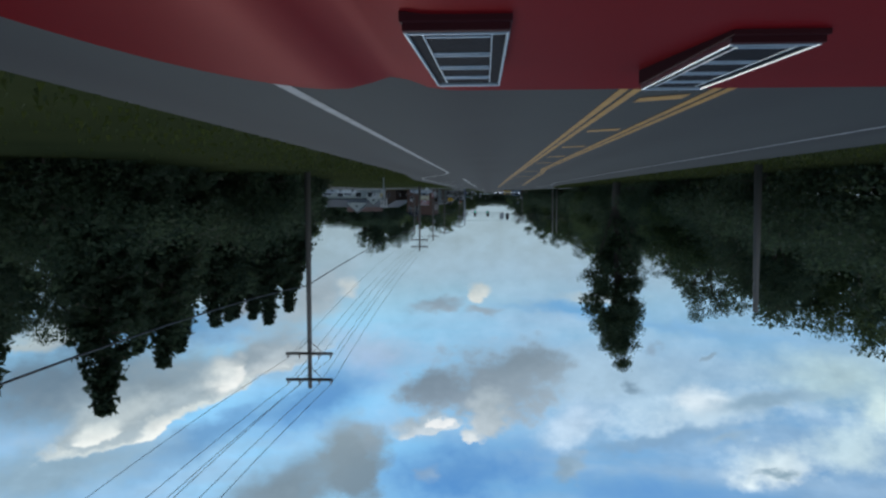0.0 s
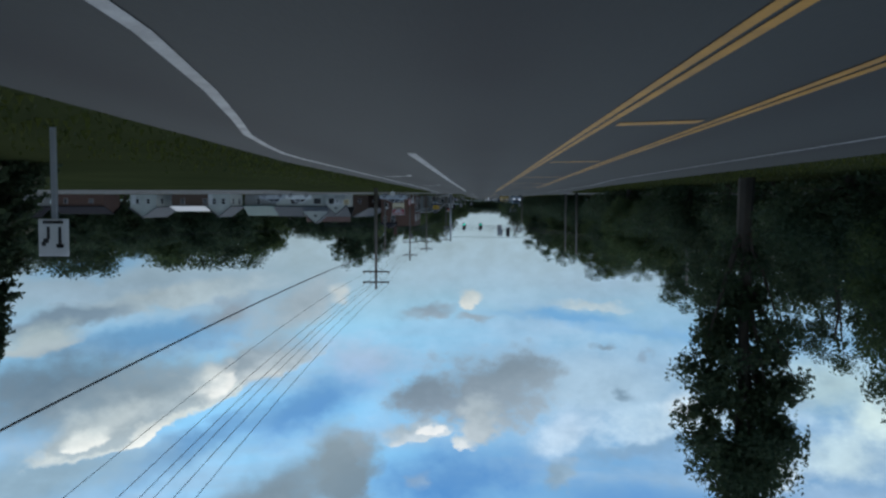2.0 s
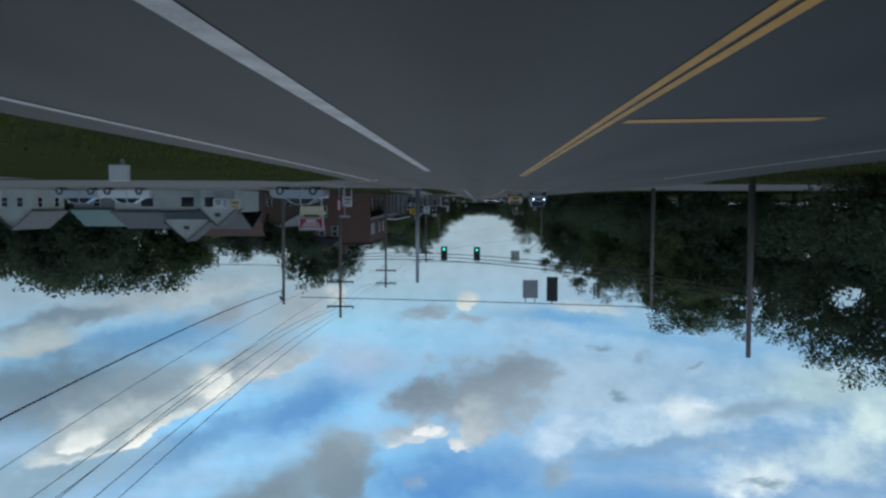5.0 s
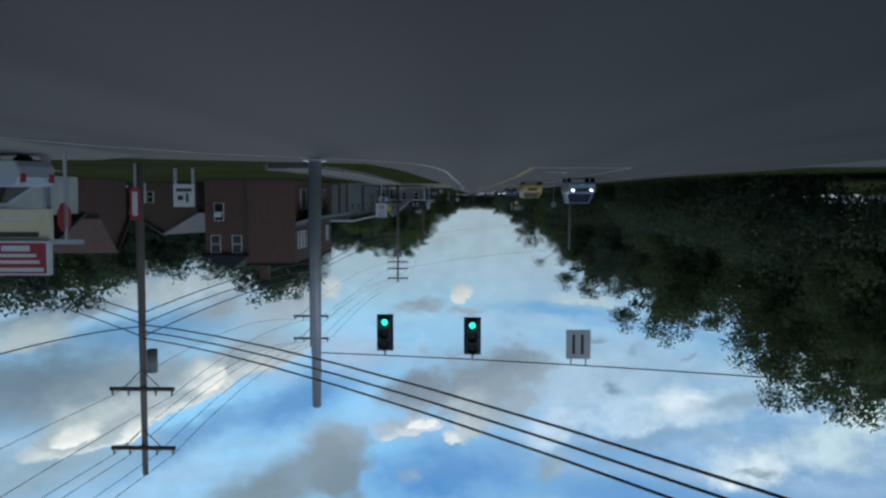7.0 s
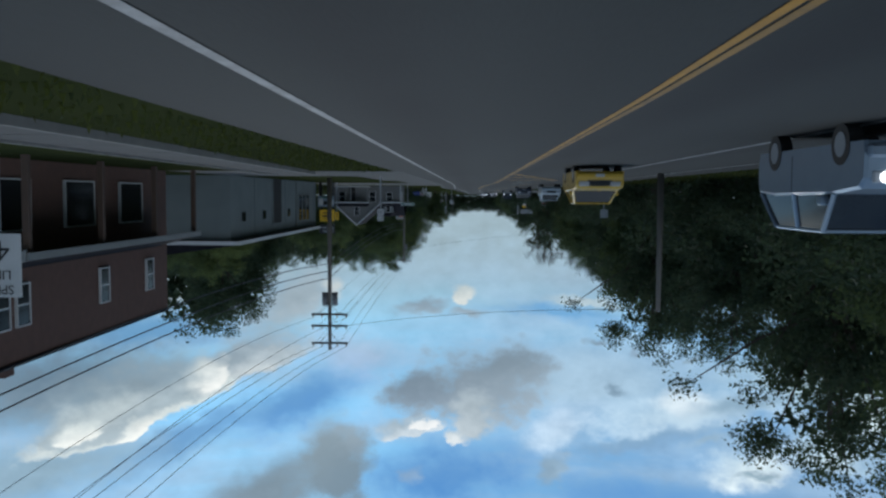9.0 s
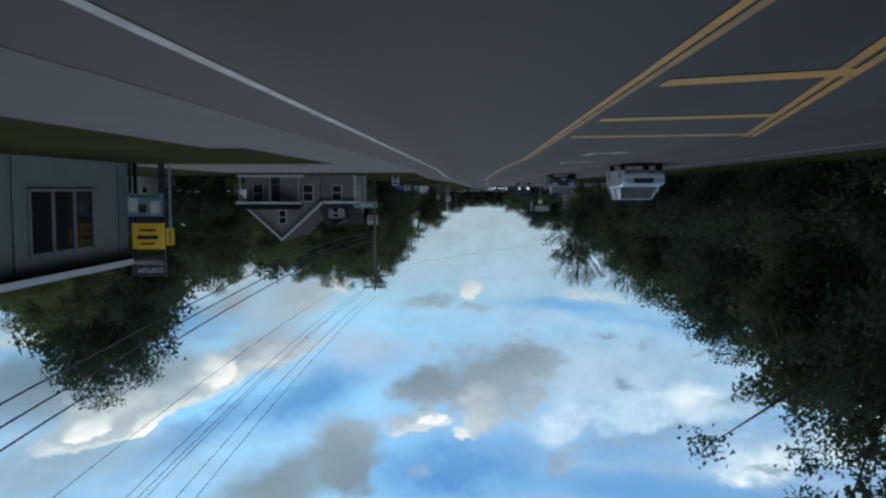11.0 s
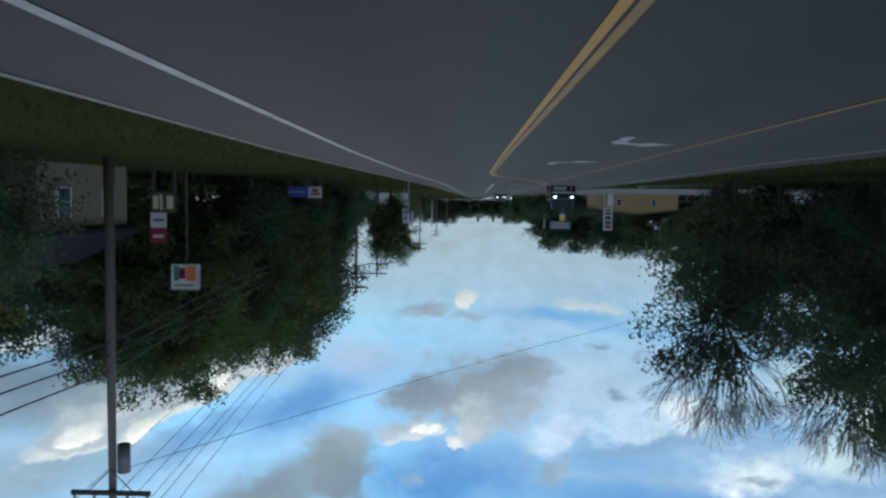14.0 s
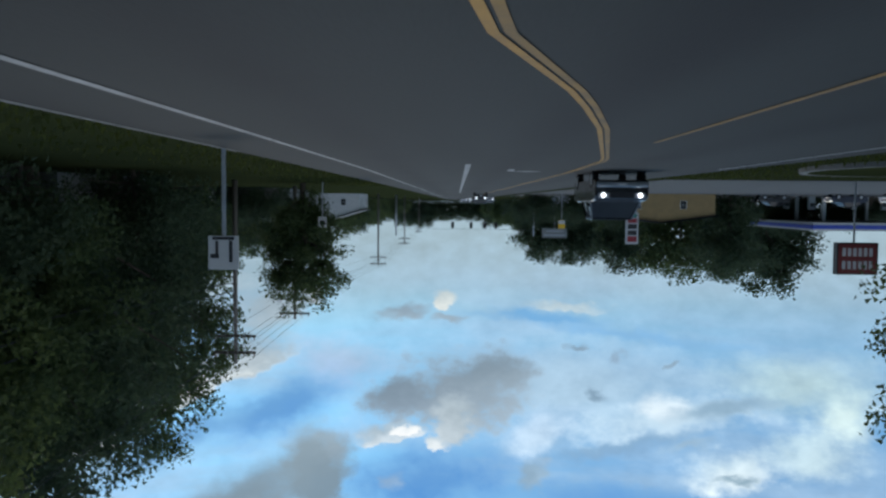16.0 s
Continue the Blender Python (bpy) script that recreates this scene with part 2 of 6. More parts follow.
# ---- materials ----
def material(name, base, second=None, scale=4.0, rough=0.8, metal=0.0, bump=0.0, fine_scale=40.0, vary=0.0, stretch=(1, 1, 1), coat=0.0, emit=0.0, spec=0.5):
    """A surface with two sizes of noise between two colours, relief, and piece-to-piece variation."""
    mat = bpy.data.materials.new(name)
    mat.use_nodes = True
    t = mat.node_tree
    b = t.nodes["Principled BSDF"]
    b.inputs["Roughness"].default_value, b.inputs["Metallic"].default_value = rough, metal
    b.inputs["Coat Weight"].default_value = coat
    b.inputs["Coat Roughness"].default_value = 0.08
    b.inputs["Specular IOR Level"].default_value = spec
    second = second or tuple(c * 0.72 for c in base)
    tc = t.nodes.new("ShaderNodeTexCoord")
    mp = t.nodes.new("ShaderNodeMapping")
    mp.inputs["Scale"].default_value = stretch
    t.links.new(tc.outputs["Object"], mp.inputs[0])
    big, small = t.nodes.new("ShaderNodeTexNoise"), t.nodes.new("ShaderNodeTexNoise")
    for n, s, d in ((big, scale, 4), (small, fine_scale, 3)):
        t.links.new(mp.outputs[0], n.inputs["Vector"])
        n.inputs["Scale"].default_value, n.inputs["Detail"].default_value = s, d
    add = t.nodes.new("ShaderNodeMath")
    add.operation = "MULTIPLY_ADD"
    t.links.new(small.outputs[0], add.inputs[0])
    add.inputs[1].default_value = 0.45
    sub = t.nodes.new("ShaderNodeMath")
    sub.operation = "MULTIPLY_ADD"
    t.links.new(big.outputs[0], sub.inputs[0])
    sub.inputs[1].default_value, sub.inputs[2].default_value = 1.3, -0.38
    t.links.new(sub.outputs[0], add.inputs[2])
    last = add.outputs[0]
    if vary:
        info = t.nodes.new("ShaderNodeObjectInfo")
        more = t.nodes.new("ShaderNodeMath")
        more.operation = "MULTIPLY_ADD"
        t.links.new(info.outputs["Random"], more.inputs[0])
        more.inputs[1].default_value = vary
        t.links.new(last, more.inputs[2])
        last = more.outputs[0]
    ramp = t.nodes.new("ShaderNodeMix")
    ramp.data_type, ramp.clamp_factor = "RGBA", True
    t.links.new(last, ramp.inputs[0])
    ramp.inputs[6].default_value, ramp.inputs[7].default_value = (*base, 1), (*second, 1)
    t.links.new(ramp.outputs[2], b.inputs["Base Color"])
    if bump:
        bp = t.nodes.new("ShaderNodeBump")
        bp.inputs["Strength"].default_value, bp.inputs["Distance"].default_value = 0.5, bump
        t.links.new(small.outputs[0], bp.inputs["Height"])
        t.links.new(bp.outputs[0], b.inputs["Normal"])
    if emit:
        b.inputs["Emission Color"].default_value, b.inputs["Emission Strength"].default_value = (*base, 1), emit
    return mat


def tracked(mat, period, centre, depth):
    """Darkens a road along the middle of each lane, where oil drips."""
    t = mat.node_tree
    b = t.nodes["Principled BSDF"]
    old = b.inputs["Base Color"].links[0].from_socket
    tc, sx = t.nodes.new("ShaderNodeTexCoord"), t.nodes.new("ShaderNodeSeparateXYZ")
    t.links.new(tc.outputs["Object"], sx.inputs[0])
    n = t.nodes.new("ShaderNodeTexNoise")
    n.inputs["Scale"].default_value = 0.15
    t.links.new(tc.outputs["Object"], n.inputs["Vector"])
    chain = sx.outputs[0]
    for op, v in (("SUBTRACT", centre), ("MULTIPLY", 6.2832 / period), ("COSINE", None), ("MULTIPLY", 0.5), ("ADD", 0.5), ("POWER", 3.0), ("MULTIPLY", depth), ("MULTIPLY", n.outputs[0])):
        q = t.nodes.new("ShaderNodeMath")
        q.operation = op
        t.links.new(chain, q.inputs[0])
        if isinstance(v, bpy.types.NodeSocket):
            t.links.new(v, q.inputs[1])
        elif v is not None:
            q.inputs[1].default_value = v
        chain = q.outputs[0]
    mx = t.nodes.new("ShaderNodeMix")
    mx.data_type, mx.clamp_factor = "RGBA", True
    t.links.new(chain, mx.inputs[0])
    t.links.new(old, mx.inputs[6])
    mx.inputs[7].default_value = (0.016, 0.017, 0.020, 1)
    t.links.new(mx.outputs[2], b.inputs["Base Color"])
    return mat


def leafage(name, base, second):
    """Leaves: each clump of its own shade, with light passing through."""
    mat = bpy.data.materials.new(name)
    mat.use_nodes = True
    t = mat.node_tree
    b = t.nodes["Principled BSDF"]
    b.inputs["Roughness"].default_value = 0.7
    b.inputs["Specular IOR Level"].default_value = 0.25
    geo, info = t.nodes.new("ShaderNodeNewGeometry"), t.nodes.new("ShaderNodeObjectInfo")
    mid = t.nodes.new("ShaderNodeMath")
    mid.operation = "MULTIPLY_ADD"
    t.links.new(info.outputs["Random"], mid.inputs[0])
    mid.inputs[1].default_value = 0.25
    half = t.nodes.new("ShaderNodeMath")
    half.operation = "MULTIPLY"
    half.inputs[1].default_value = 0.4
    t.links.new(geo.outputs["Random Per Island"], half.inputs[0])
    place, patch, lump = t.nodes.new("ShaderNodeTexCoord"), t.nodes.new("ShaderNodeTexNoise"), t.nodes.new("ShaderNodeMath")
    t.links.new(place.outputs["Object"], patch.inputs["Vector"])
    patch.inputs["Scale"].default_value, patch.inputs["Detail"].default_value = 0.75, 3.0
    lump.operation = "MULTIPLY_ADD"
    t.links.new(patch.outputs[0], lump.inputs[0])
    lump.inputs[1].default_value = 1.6
    t.links.new(half.outputs[0], lump.inputs[2])
    lower = t.nodes.new("ShaderNodeMath")
    lower.operation = "SUBTRACT"
    lower.inputs[1].default_value = 0.65
    t.links.new(lump.outputs[0], lower.inputs[0])
    t.links.new(lower.outputs[0], mid.inputs[2])
    mix = t.nodes.new("ShaderNodeMix")
    mix.data_type, mix.clamp_factor = "RGBA", True
    t.links.new(mid.outputs[0], mix.inputs[0])
    mix.inputs[6].default_value, mix.inputs[7].default_value = (*base, 1), (*second, 1)
    t.links.new(mix.outputs[2], b.inputs["Base Color"])
    tr = t.nodes.new("ShaderNodeBsdfTranslucent")
    t.links.new(mix.outputs[2], tr.inputs[0])
    sh = t.nodes.new("ShaderNodeMixShader")
    sh.inputs[0].default_value = 0.5
    t.links.new(b.outputs[0], sh.inputs[1])
    t.links.new(tr.outputs[0], sh.inputs[2])
    t.links.new(sh.outputs[0], t.nodes["Material Output"].inputs[0])
    return mat


M_ASPHALT = material("asphalt", (0.038, 0.043, 0.043), (0.022, 0.0255, 0.026), 0.35, 0.9, bump=0.006, fine_scale=30, stretch=(1, 0.12, 1), spec=0.25)
tracked(M_ASPHALT, 3.66, 0.3, 1.1)
M_LOT = material("worn_asphalt", (0.066, 0.069, 0.069), (0.042, 0.044, 0.045), 0.5, 0.95, bump=0.006, fine_scale=22)
M_GRASS = material("grass", (0.047, 0.054, 0.022), (0.022, 0.028, 0.012), 0.16, 1.0, bump=0.05, fine_scale=6, spec=0.0)
M_BLADE = leafage("grass_blades", (0.074, 0.088, 0.022), (0.036, 0.050, 0.013))
M_CONCRETE = material("concrete", (0.42, 0.42, 0.40), (0.30, 0.30, 0.29), 1.2, 0.9, bump=0.004)
M_KERB = material("weathered_kerb", (0.21, 0.21, 0.20), (0.11, 0.11, 0.105), 1.6, 0.9, bump=0.004)
M_WHITE_LINE = material("white_road_paint", (0.36, 0.37, 0.37), (0.09, 0.095, 0.10), 1.7, 0.75, bump=0.002, fine_scale=26)
M_YELLOW_LINE = material("yellow_road_paint", (0.46, 0.22, 0.012), (0.20, 0.10, 0.014), 1.5, 0.75, bump=0.002, fine_scale=18)
M_YELLOW_WORN = material("worn_yellow_road_paint", (0.34, 0.175, 0.022), (0.10, 0.066, 0.034), 1.2, 0.8, bump=0.002, fine_scale=14)
M_LEAF = leafage("broad_leaves", (0.118, 0.160, 0.062), (0.040, 0.062, 0.029))
# lighter, yellower copy of the broad leaves: sunlit patches put into the colour
M_LEAF_LIT = leafage("sunlit_yellow_green_leaves", (0.158, 0.195, 0.062), (0.050, 0.074, 0.030))
M_LEAF2 = leafage("dark_leaves", (0.082, 0.118, 0.062), (0.028, 0.046, 0.030))
M_NEEDLE = leafage("needles", (0.052, 0.078, 0.042), (0.030, 0.046, 0.026))
M_BARK = material("bark", (0.085, 0.070, 0.055), (0.04, 0.034, 0.028), 3, 0.95, bump=0.03, fine_scale=14, stretch=(1, 1, 0.25))
M_POLE = material("weathered_pole_wood", (0.155, 0.142, 0.128), (0.085, 0.078, 0.070), 2, 0.9, bump=0.01, fine_scale=25, stretch=(1, 1, 0.08))
M_ARM = material("crossarm_wood", (0.075, 0.062, 0.052), (0.045, 0.04, 0.035), 3, 0.9)
M_WIRE = material("black_cable", (0.018, 0.018, 0.02), rough=0.6)
M_STEEL = material("galvanised_steel", (0.36, 0.38, 0.40), (0.27, 0.29, 0.31), 3, 0.5, metal=0.6)
M_PORCELAIN = material("insulator", (0.20, 0.17, 0.15), rough=0.3)
M_TRANSFORMER = material("grey_transformer_paint", (0.16, 0.17, 0.18), rough=0.5)
M_BRICK = material("red_brick", (0.122, 0.066, 0.050), (0.080, 0.046, 0.037), 2.5, 0.9, bump=0.004, vary=0.5)
M_DARKROOF = material("dark_shingles", (0.022, 0.022, 0.028), (0.014, 0.014, 0.018), 2, 1.0, bump=0.01, fine_scale=9, vary=0.4, spec=0.1)
M_GREYROOF = material("grey_shingles", (0.11, 0.115, 0.12), (0.075, 0.08, 0.085), 2, 0.9, bump=0.01, fine_scale=9)
M_GREENROOF = material("green_metal_roof", (0.05, 0.13, 0.12), (0.04, 0.10, 0.095), 2, 0.6)
M_SIDING = material("grey_siding", (0.165, 0.168, 0.165), (0.125, 0.128, 0.126), 1.5, 0.8, vary=0.25)
M_PALE = material("pale_painted_wall", (0.215, 0.23, 0.235), (0.165, 0.18, 0.185), 0.9, 0.85, bump=0.003)
M_WHITE = material("white_paint", (0.50, 0.52, 0.53), (0.38, 0.40, 0.41), 2, 0.6)
M_WALLWHITE = material("aged_white_clapboard", (0.40, 0.43, 0.41), (0.28, 0.31, 0.30), 0.8, 0.85, bump=0.003)
M_BROWN = material("brown_stained_boards", (0.095, 0.062, 0.046), (0.06, 0.04, 0.032), 2, 0.85, bump=0.004)
M_SLATE = material("blue_grey_shingles", (0.050, 0.062, 0.072), (0.034, 0.042, 0.05), 2, 0.9, bump=0.01, fine_scale=9)
M_SHOPWALL = material("blue_grey_painted_block", (0.150, 0.180, 0.182), (0.105, 0.130, 0.133), 0.7, 0.85, bump=0.004)
M_CREAM = material("cream_board", (0.52, 0.48, 0.33), (0.42, 0.39, 0.28), 2, 0.6)
M_GLASS = material("dark_window_glass", (0.02, 0.023, 0.026), (0.012, 0.013, 0.015), 2, 0.08, spec=0.3)
# near-black that holds the shade of a room behind a doorway
M_DARK = material("painted_interior_gloom", (0.022, 0.021, 0.02), rough=0.9)
M_BLACK = material("black_paint", (0.02, 0.021, 0.023), (0.013, 0.013, 0.015), 3, 0.45)
M_RUBBER = material("tyre_rubber", (0.018, 0.018, 0.018), rough=0.85)
M_CHROME = material("chrome", (0.48, 0.50, 0.52), (0.36, 0.38, 0.40), 6, 0.35, metal=1.0)
M_RED = material("red_car_paint", (0.170, 0.008, 0.010), (0.120, 0.005, 0.007), 1.2, 0.42, metal=0.14, fine_scale=90, spec=0.0)
M_VENT = material("dark_red_vent_body", (0.045, 0.008, 0.010), (0.030, 0.006, 0.008), 3, 0.7, spec=0.1)
M_REDSIGN = material("red_sign_face", (0.27, 0.018, 0.028), (0.21, 0.014, 0.024), 2, 0.5)
M_MAROON = material("maroon_sign_face", (0.17, 0.022, 0.022), (0.13, 0.018, 0.018), 2, 0.5)
M_BLUE = material("blue_sign_face", (0.03, 0.07, 0.42), (0.025, 0.055, 0.34), 2, 0.5)
M_GREEN = material("green_sign_face", (0.01, 0.15, 0.12), (0.008, 0.12, 0.10), 2, 0.45)
M_ORANGE = material("orange_sign_face", (0.60, 0.14, 0.03), (0.5, 0.11, 0.025), 2, 0.5)
M_YELLOW = material("yellow_sign_face", (0.72, 0.44, 0.02), (0.62, 0.38, 0.02), 2, 0.5)
M_TAN_WALL = material("dull_tan_clapboard", (0.17, 0.15, 0.115), (0.12, 0.105, 0.08), 1.2, 0.85, bump=0.003)
M_TAN = material("tan_wall", (0.27, 0.19, 0.085), (0.20, 0.145, 0.07), 1.5, 0.8)
M_SILVER = material("silver_car_paint", (0.36, 0.39, 0.42), (0.30, 0.33, 0.36), 3, 0.45, metal=0.4, coat=0.15)
M_LIGHTBLUE = material("pale_blue_car_paint", (0.24, 0.30, 0.36), (0.20, 0.25, 0.31), 3, 0.3, metal=0.4, coat=0.5)
M_CARWHITE = material("white_car_paint", (0.56, 0.60, 0.62), (0.48, 0.52, 0.54), 3, 0.3, coat=0.5)
M_CARBLACK = material("black_car_paint", (0.02, 0.021, 0.024), (0.014, 0.015, 0.017), 3, 0.25, coat=0.6)
M_CARNAVY = material("navy_car_paint", (0.018, 0.026, 0.048), (0.013, 0.019, 0.036), 3, 0.35, coat=0.2)
M_CARYELLOW = material("yellow_car_paint", (0.58, 0.36, 0.03), (0.5, 0.31, 0.03), 3, 0.35, coat=0.5)
M_HEADLIGHT = material("lit_headlight", (0.9, 0.95, 1.0), (0.9, 0.95, 1.0), emit=3.5)
M_LAMP_GLASS = material("headlight_glass", (0.5, 0.52, 0.54), rough=0.15)
M_GREENLIGHT = material("lit_green_signal", (0.04, 1.0, 0.72), (0.04, 1.0, 0.72), emit=1.4)
M_LENS_OFF = material("unlit_signal_lens", (0.05, 0.03, 0.02), rough=0.4)
M_GRILLE = material("dark_vent_mesh", (0.016, 0.018, 0.024), (0.008, 0.009, 0.012), 30, 0.8, bump=0.004, fine_scale=160, spec=0.05)


# ---- building helpers ----
def thing(name, label, category, m=None, group="", kind=""):
    ob = new(name)
    ob.empty_display_size = 0.2
    if m is not None:
        ob.matrix_basis = m
    return tagged(ob, label, category, group, kind)


def part(name, bm, mat, parent=None, label="", smooth=False):
    me = bpy.data.meshes.new(name)
    bm.to_mesh(me)
    bm.free()
    if smooth:
        me.polygons.foreach_set("use_smooth", [True] * len(me.polygons))
    me.materials.append(mat)
    ob = new(name, me)
    ob.parent = parent
    return tagged(ob, label) if label else ob


def raw(name, verts, faces, mat, parent=None):
    me = bpy.data.meshes.new(name)
    me.from_pydata(verts, [], faces)
    me.materials.append(mat)
    ob = new(name, me)
    ob.parent = parent
    return ob


def box(x0, x1, y0, y1, z0, z1, bevel=0.0, bm=None):
    b = bm or bmesh.new()
    made = bmesh.ops.create_cube(b, size=1)["verts"]
    bmesh.ops.scale(b, vec=(x1 - x0, y1 - y0, z1 - z0), verts=made)
    bmesh.ops.translate(b, vec=((x0 + x1) / 2, (y0 + y1) / 2, (z0 + z1) / 2), verts=made)
    if bevel:
        edges = list({e for v in made for e in v.link_edges})
        bmesh.ops.bevel(b, geom=edges, offset=bevel, segments=1, affect="EDGES")
    return b


def tube(a, b, r0, r1=None, sides=10, bm=None):
    bm = bm or bmesh.new()
    a, b = Vector(a), Vector(b)
    made = bmesh.ops.create_cone(bm, cap_ends=True, segments=sides, radius1=r0, radius2=r0 if r1 is None else r1, depth=(b - a).length)["verts"]
    turn = (b - a).to_track_quat("Z", "Y").to_matrix().to_4x4()
    bmesh.ops.transform(bm, matrix=Matrix.Translation((a + b) / 2) @ turn, verts=made)
    return bm


def prism(outline, y0, y1, bm=None):
    """An outline in x, z pulled from y0 to y1."""
    bm = bm or bmesh.new()
    lo = [bm.verts.new((x, y0, z)) for x, z in outline]
    hi = [bm.verts.new((x, y1, z)) for x, z in outline]
    bm.faces.new(lo[::-1])
    bm.faces.new(hi)
    n = len(outline)
    for i in range(n):
        bm.faces.new((lo[i], lo[(i + 1) % n], hi[(i + 1) % n], hi[i]))
    bmesh.ops.recalc_face_normals(bm, faces=bm.faces)
    return bm


def lerp(table, y):
    """A value between rows of (y, value)."""
    return float(np.interp(y, [r[0] for r in table], [r[1] for r in table]))


def strip(left, right, ys, z):
    """A ground sheet between two edges given as functions of y."""
    verts, faces = [], []
    for y in ys:
        verts += [(left(y), y, z), (right(y), y, z)]
    for i in range(len(ys) - 1):
        faces.append((2 * i, 2 * i + 1, 2 * i + 3, 2 * i + 2))
    return verts, faces


# ---- ground and road ----
gx = [-2500, -900, -300, -120, -60, -30, -20, -14, 8, 14, 20, 30, 60, 120, 300, 900, 2500]
gy = [-300, -60, 0, 60, 120, 180, 240, 300, 360, 420, 480, 600, 900, 1500, 3000]
raw("ground", [(x, y, -0.02) for y in gy for x in gx],
    [(j * len(gx) + i, j * len(gx) + i + 1, (j + 1) * len(gx) + i + 1, (j + 1) * len(gx) + i) for j in range(len(gy) - 1) for i in range(len(gx) - 1)], M_GRASS)
tagged(bpy.data.objects["ground"], "mown dark green roadside grass reaching to the horizon", "ground", kind="structure")

EDGE_R = [(-80, 4.6), (20, 4.6), (48, 4.9), (60, 5.6), (68, 6.2), (120, 6.5), (150, 6.7), (163, 7.2), (170, 12), (171, 13), (190, 13), (193, 8.5), (196, 4.2), (205, 3.6), (255, 3.2), (300, 3.0), (312, 3.4), (340, 4.2), (380, 3.6), (420, 3.4), (900, 3.4)]
EDGE_L = [(-80, -9.2), (20, -9.2), (70, -9.4), (113, -9.6), (150, -11.2), (165, -12.5), (175, -14), (205, -14), (215, -12.6), (260, -12.0), (300, -12.0), (345, -10.6), (380, -11.2), (420, -10.8), (900, -9.5)]
ys = sorted(set([-80 + 10 * i for i in range(99)] + [163, 166, 169, 171, 190, 192, 193, 194, 196, 198, 205, 312]))
v, f = strip(lambda y: lerp(EDGE_L, y), lambda y: lerp(EDGE_R, y), ys, 0.0)
raw("road", v, f, M_ASPHALT)
tagged(bpy.data.objects["road"], "dark grey asphalt main road with worn tyre tracks", "road", kind="structure")
v, f = strip(lambda y: lerp([(166, 12.6), (172, 10.0), (189, 10.0), (192, 12.6)], y), lambda y: 180, [166, 168, 170, 172, 180, 189, 192], 0.004)
raw("side_road", v, f, M_LOT)
tagged(bpy.data.objects["side_road"], "grey asphalt side road leaving the junction", "road", kind="structure")
v, f = strip(lambda y: -160, lambda y: -13.0, [172, 180, 188, 200], 0.004)
raw("side_road_west", v, f, M_LOT)
tagged(bpy.data.objects["side_road_west"], "grey asphalt side road under the trees", "road", kind="structure")


def lot(x0, x1, y0, y1, label, mat=M_LOT, z=0.006):
    raw("pavement", [(x0, y0, z), (x1, y0, z), (x1, y1, z), (x0, y1, z)], [(0, 1, 2, 3)], mat)
    tagged(bpy.context.scene.collection.objects[-1], label, "pavement", kind="structure")


lot(2.9, 14.4, 251, 262, "worn asphalt forecourt before a workshop")
lot(2.85, 6.5, 262, 277, "worn asphalt shoulder along the grass")
lot(2.8, 5.5, 277, 291, "worn asphalt shoulder along the grass")
lot(2.8, 15.5, 291, 309, "worn asphalt driveway beside the road")
lot(23.6, 60, 270, 305, "worn asphalt yard behind a workshop")
lot(24, 95, 140, 163, "pale worn asphalt car park")
lot(20, 90, 193, 206, "pale worn asphalt yard in front of shops")
lot(-80, -12.0, 398, 530, "worn asphalt filling station forecourt")


def line_of(table, y0, y1, width, mat, label, name="road_marking", step=3.0, z=0.010):
    n = max(2, int((y1 - y0) / step) + 1)
    rows = [y0 + (y1 - y0) * i / (n - 1) for i in range(n)]
    vv, ff = strip(lambda y: lerp(table, y) - width / 2, lambda y: lerp(table, y) + width / 2, rows, z)
    ob = raw(name, vv, ff, mat)
    return tagged(ob, label, "road marking", kind="structure")


WL, YL = "worn white painted edge line on asphalt", "worn double yellow centre line on asphalt"
R_LINE = [(-80, 2.25), (46, 2.25), (49, 2.45), (54, 3.3), (60, 4.6), (66, 5.25), (118, 5.5), (157, 5.95), (165, 6.15)]
line_of(R_LINE, -80, 165, 0.14, M_WHITE_LINE, WL)
line_of([(66, 2.02), (90, 2.1), (158, 2.1)], 65, 150, 0.22, M_WHITE_LINE, "wide worn white lane line beside a turning lane")
FAR_R = [(181, 9.8), (184, 9.2), (188, 7.4), (192, 4.2), (196.5, 2.1), (200, 1.84), (206, 1.55), (290, 1.5), (302, 1.5), (318, 1.85), (340, 2.3), (355, 2.3), (370, 1.95), (387, 1.65), (900, 1.6)]
line_of(FAR_R, 196, 900, 0.13, M_WHITE_LINE, WL)
line_of(FAR_R, 181, 196, 0.13, M_WHITE_LINE, WL, step=0.8)
Y_NEAR = [(-80, -1.5), (60, -1.47), (130, -1.6), (160, -1.75)]
Y_FAR = [(-80, -2.5), (40, -2.5), (48, -2.9), (70, -3.4), (95, -4.1), (112, -4.6), (160, -4.8)]
for off in (-0.075, 0.075):
    line_of([(y, x + off) for y, x in Y_NEAR], -80, 156, 0.10, M_YELLOW_LINE, YL)
    line_of([(y, x + off) for y, x in Y_FAR], -80, 120, 0.10, M_YELLOW_LINE, YL)
    line_of([(y, x + off * 0.8) for y, x in [(201, -2.35), (220, -2.65), (285, -2.6), (298, -2.15), (317, -1.75), (340, -1.5), (356, -1.4), (361, -1.75), (365, -3.0), (369, -3.9), (379, -5.7), (390, -6.0), (900, -6.0)]], 201, 900, 0.085, M_YELLOW_LINE if off > 0 else M_YELLOW_WORN, YL, step=1.5)
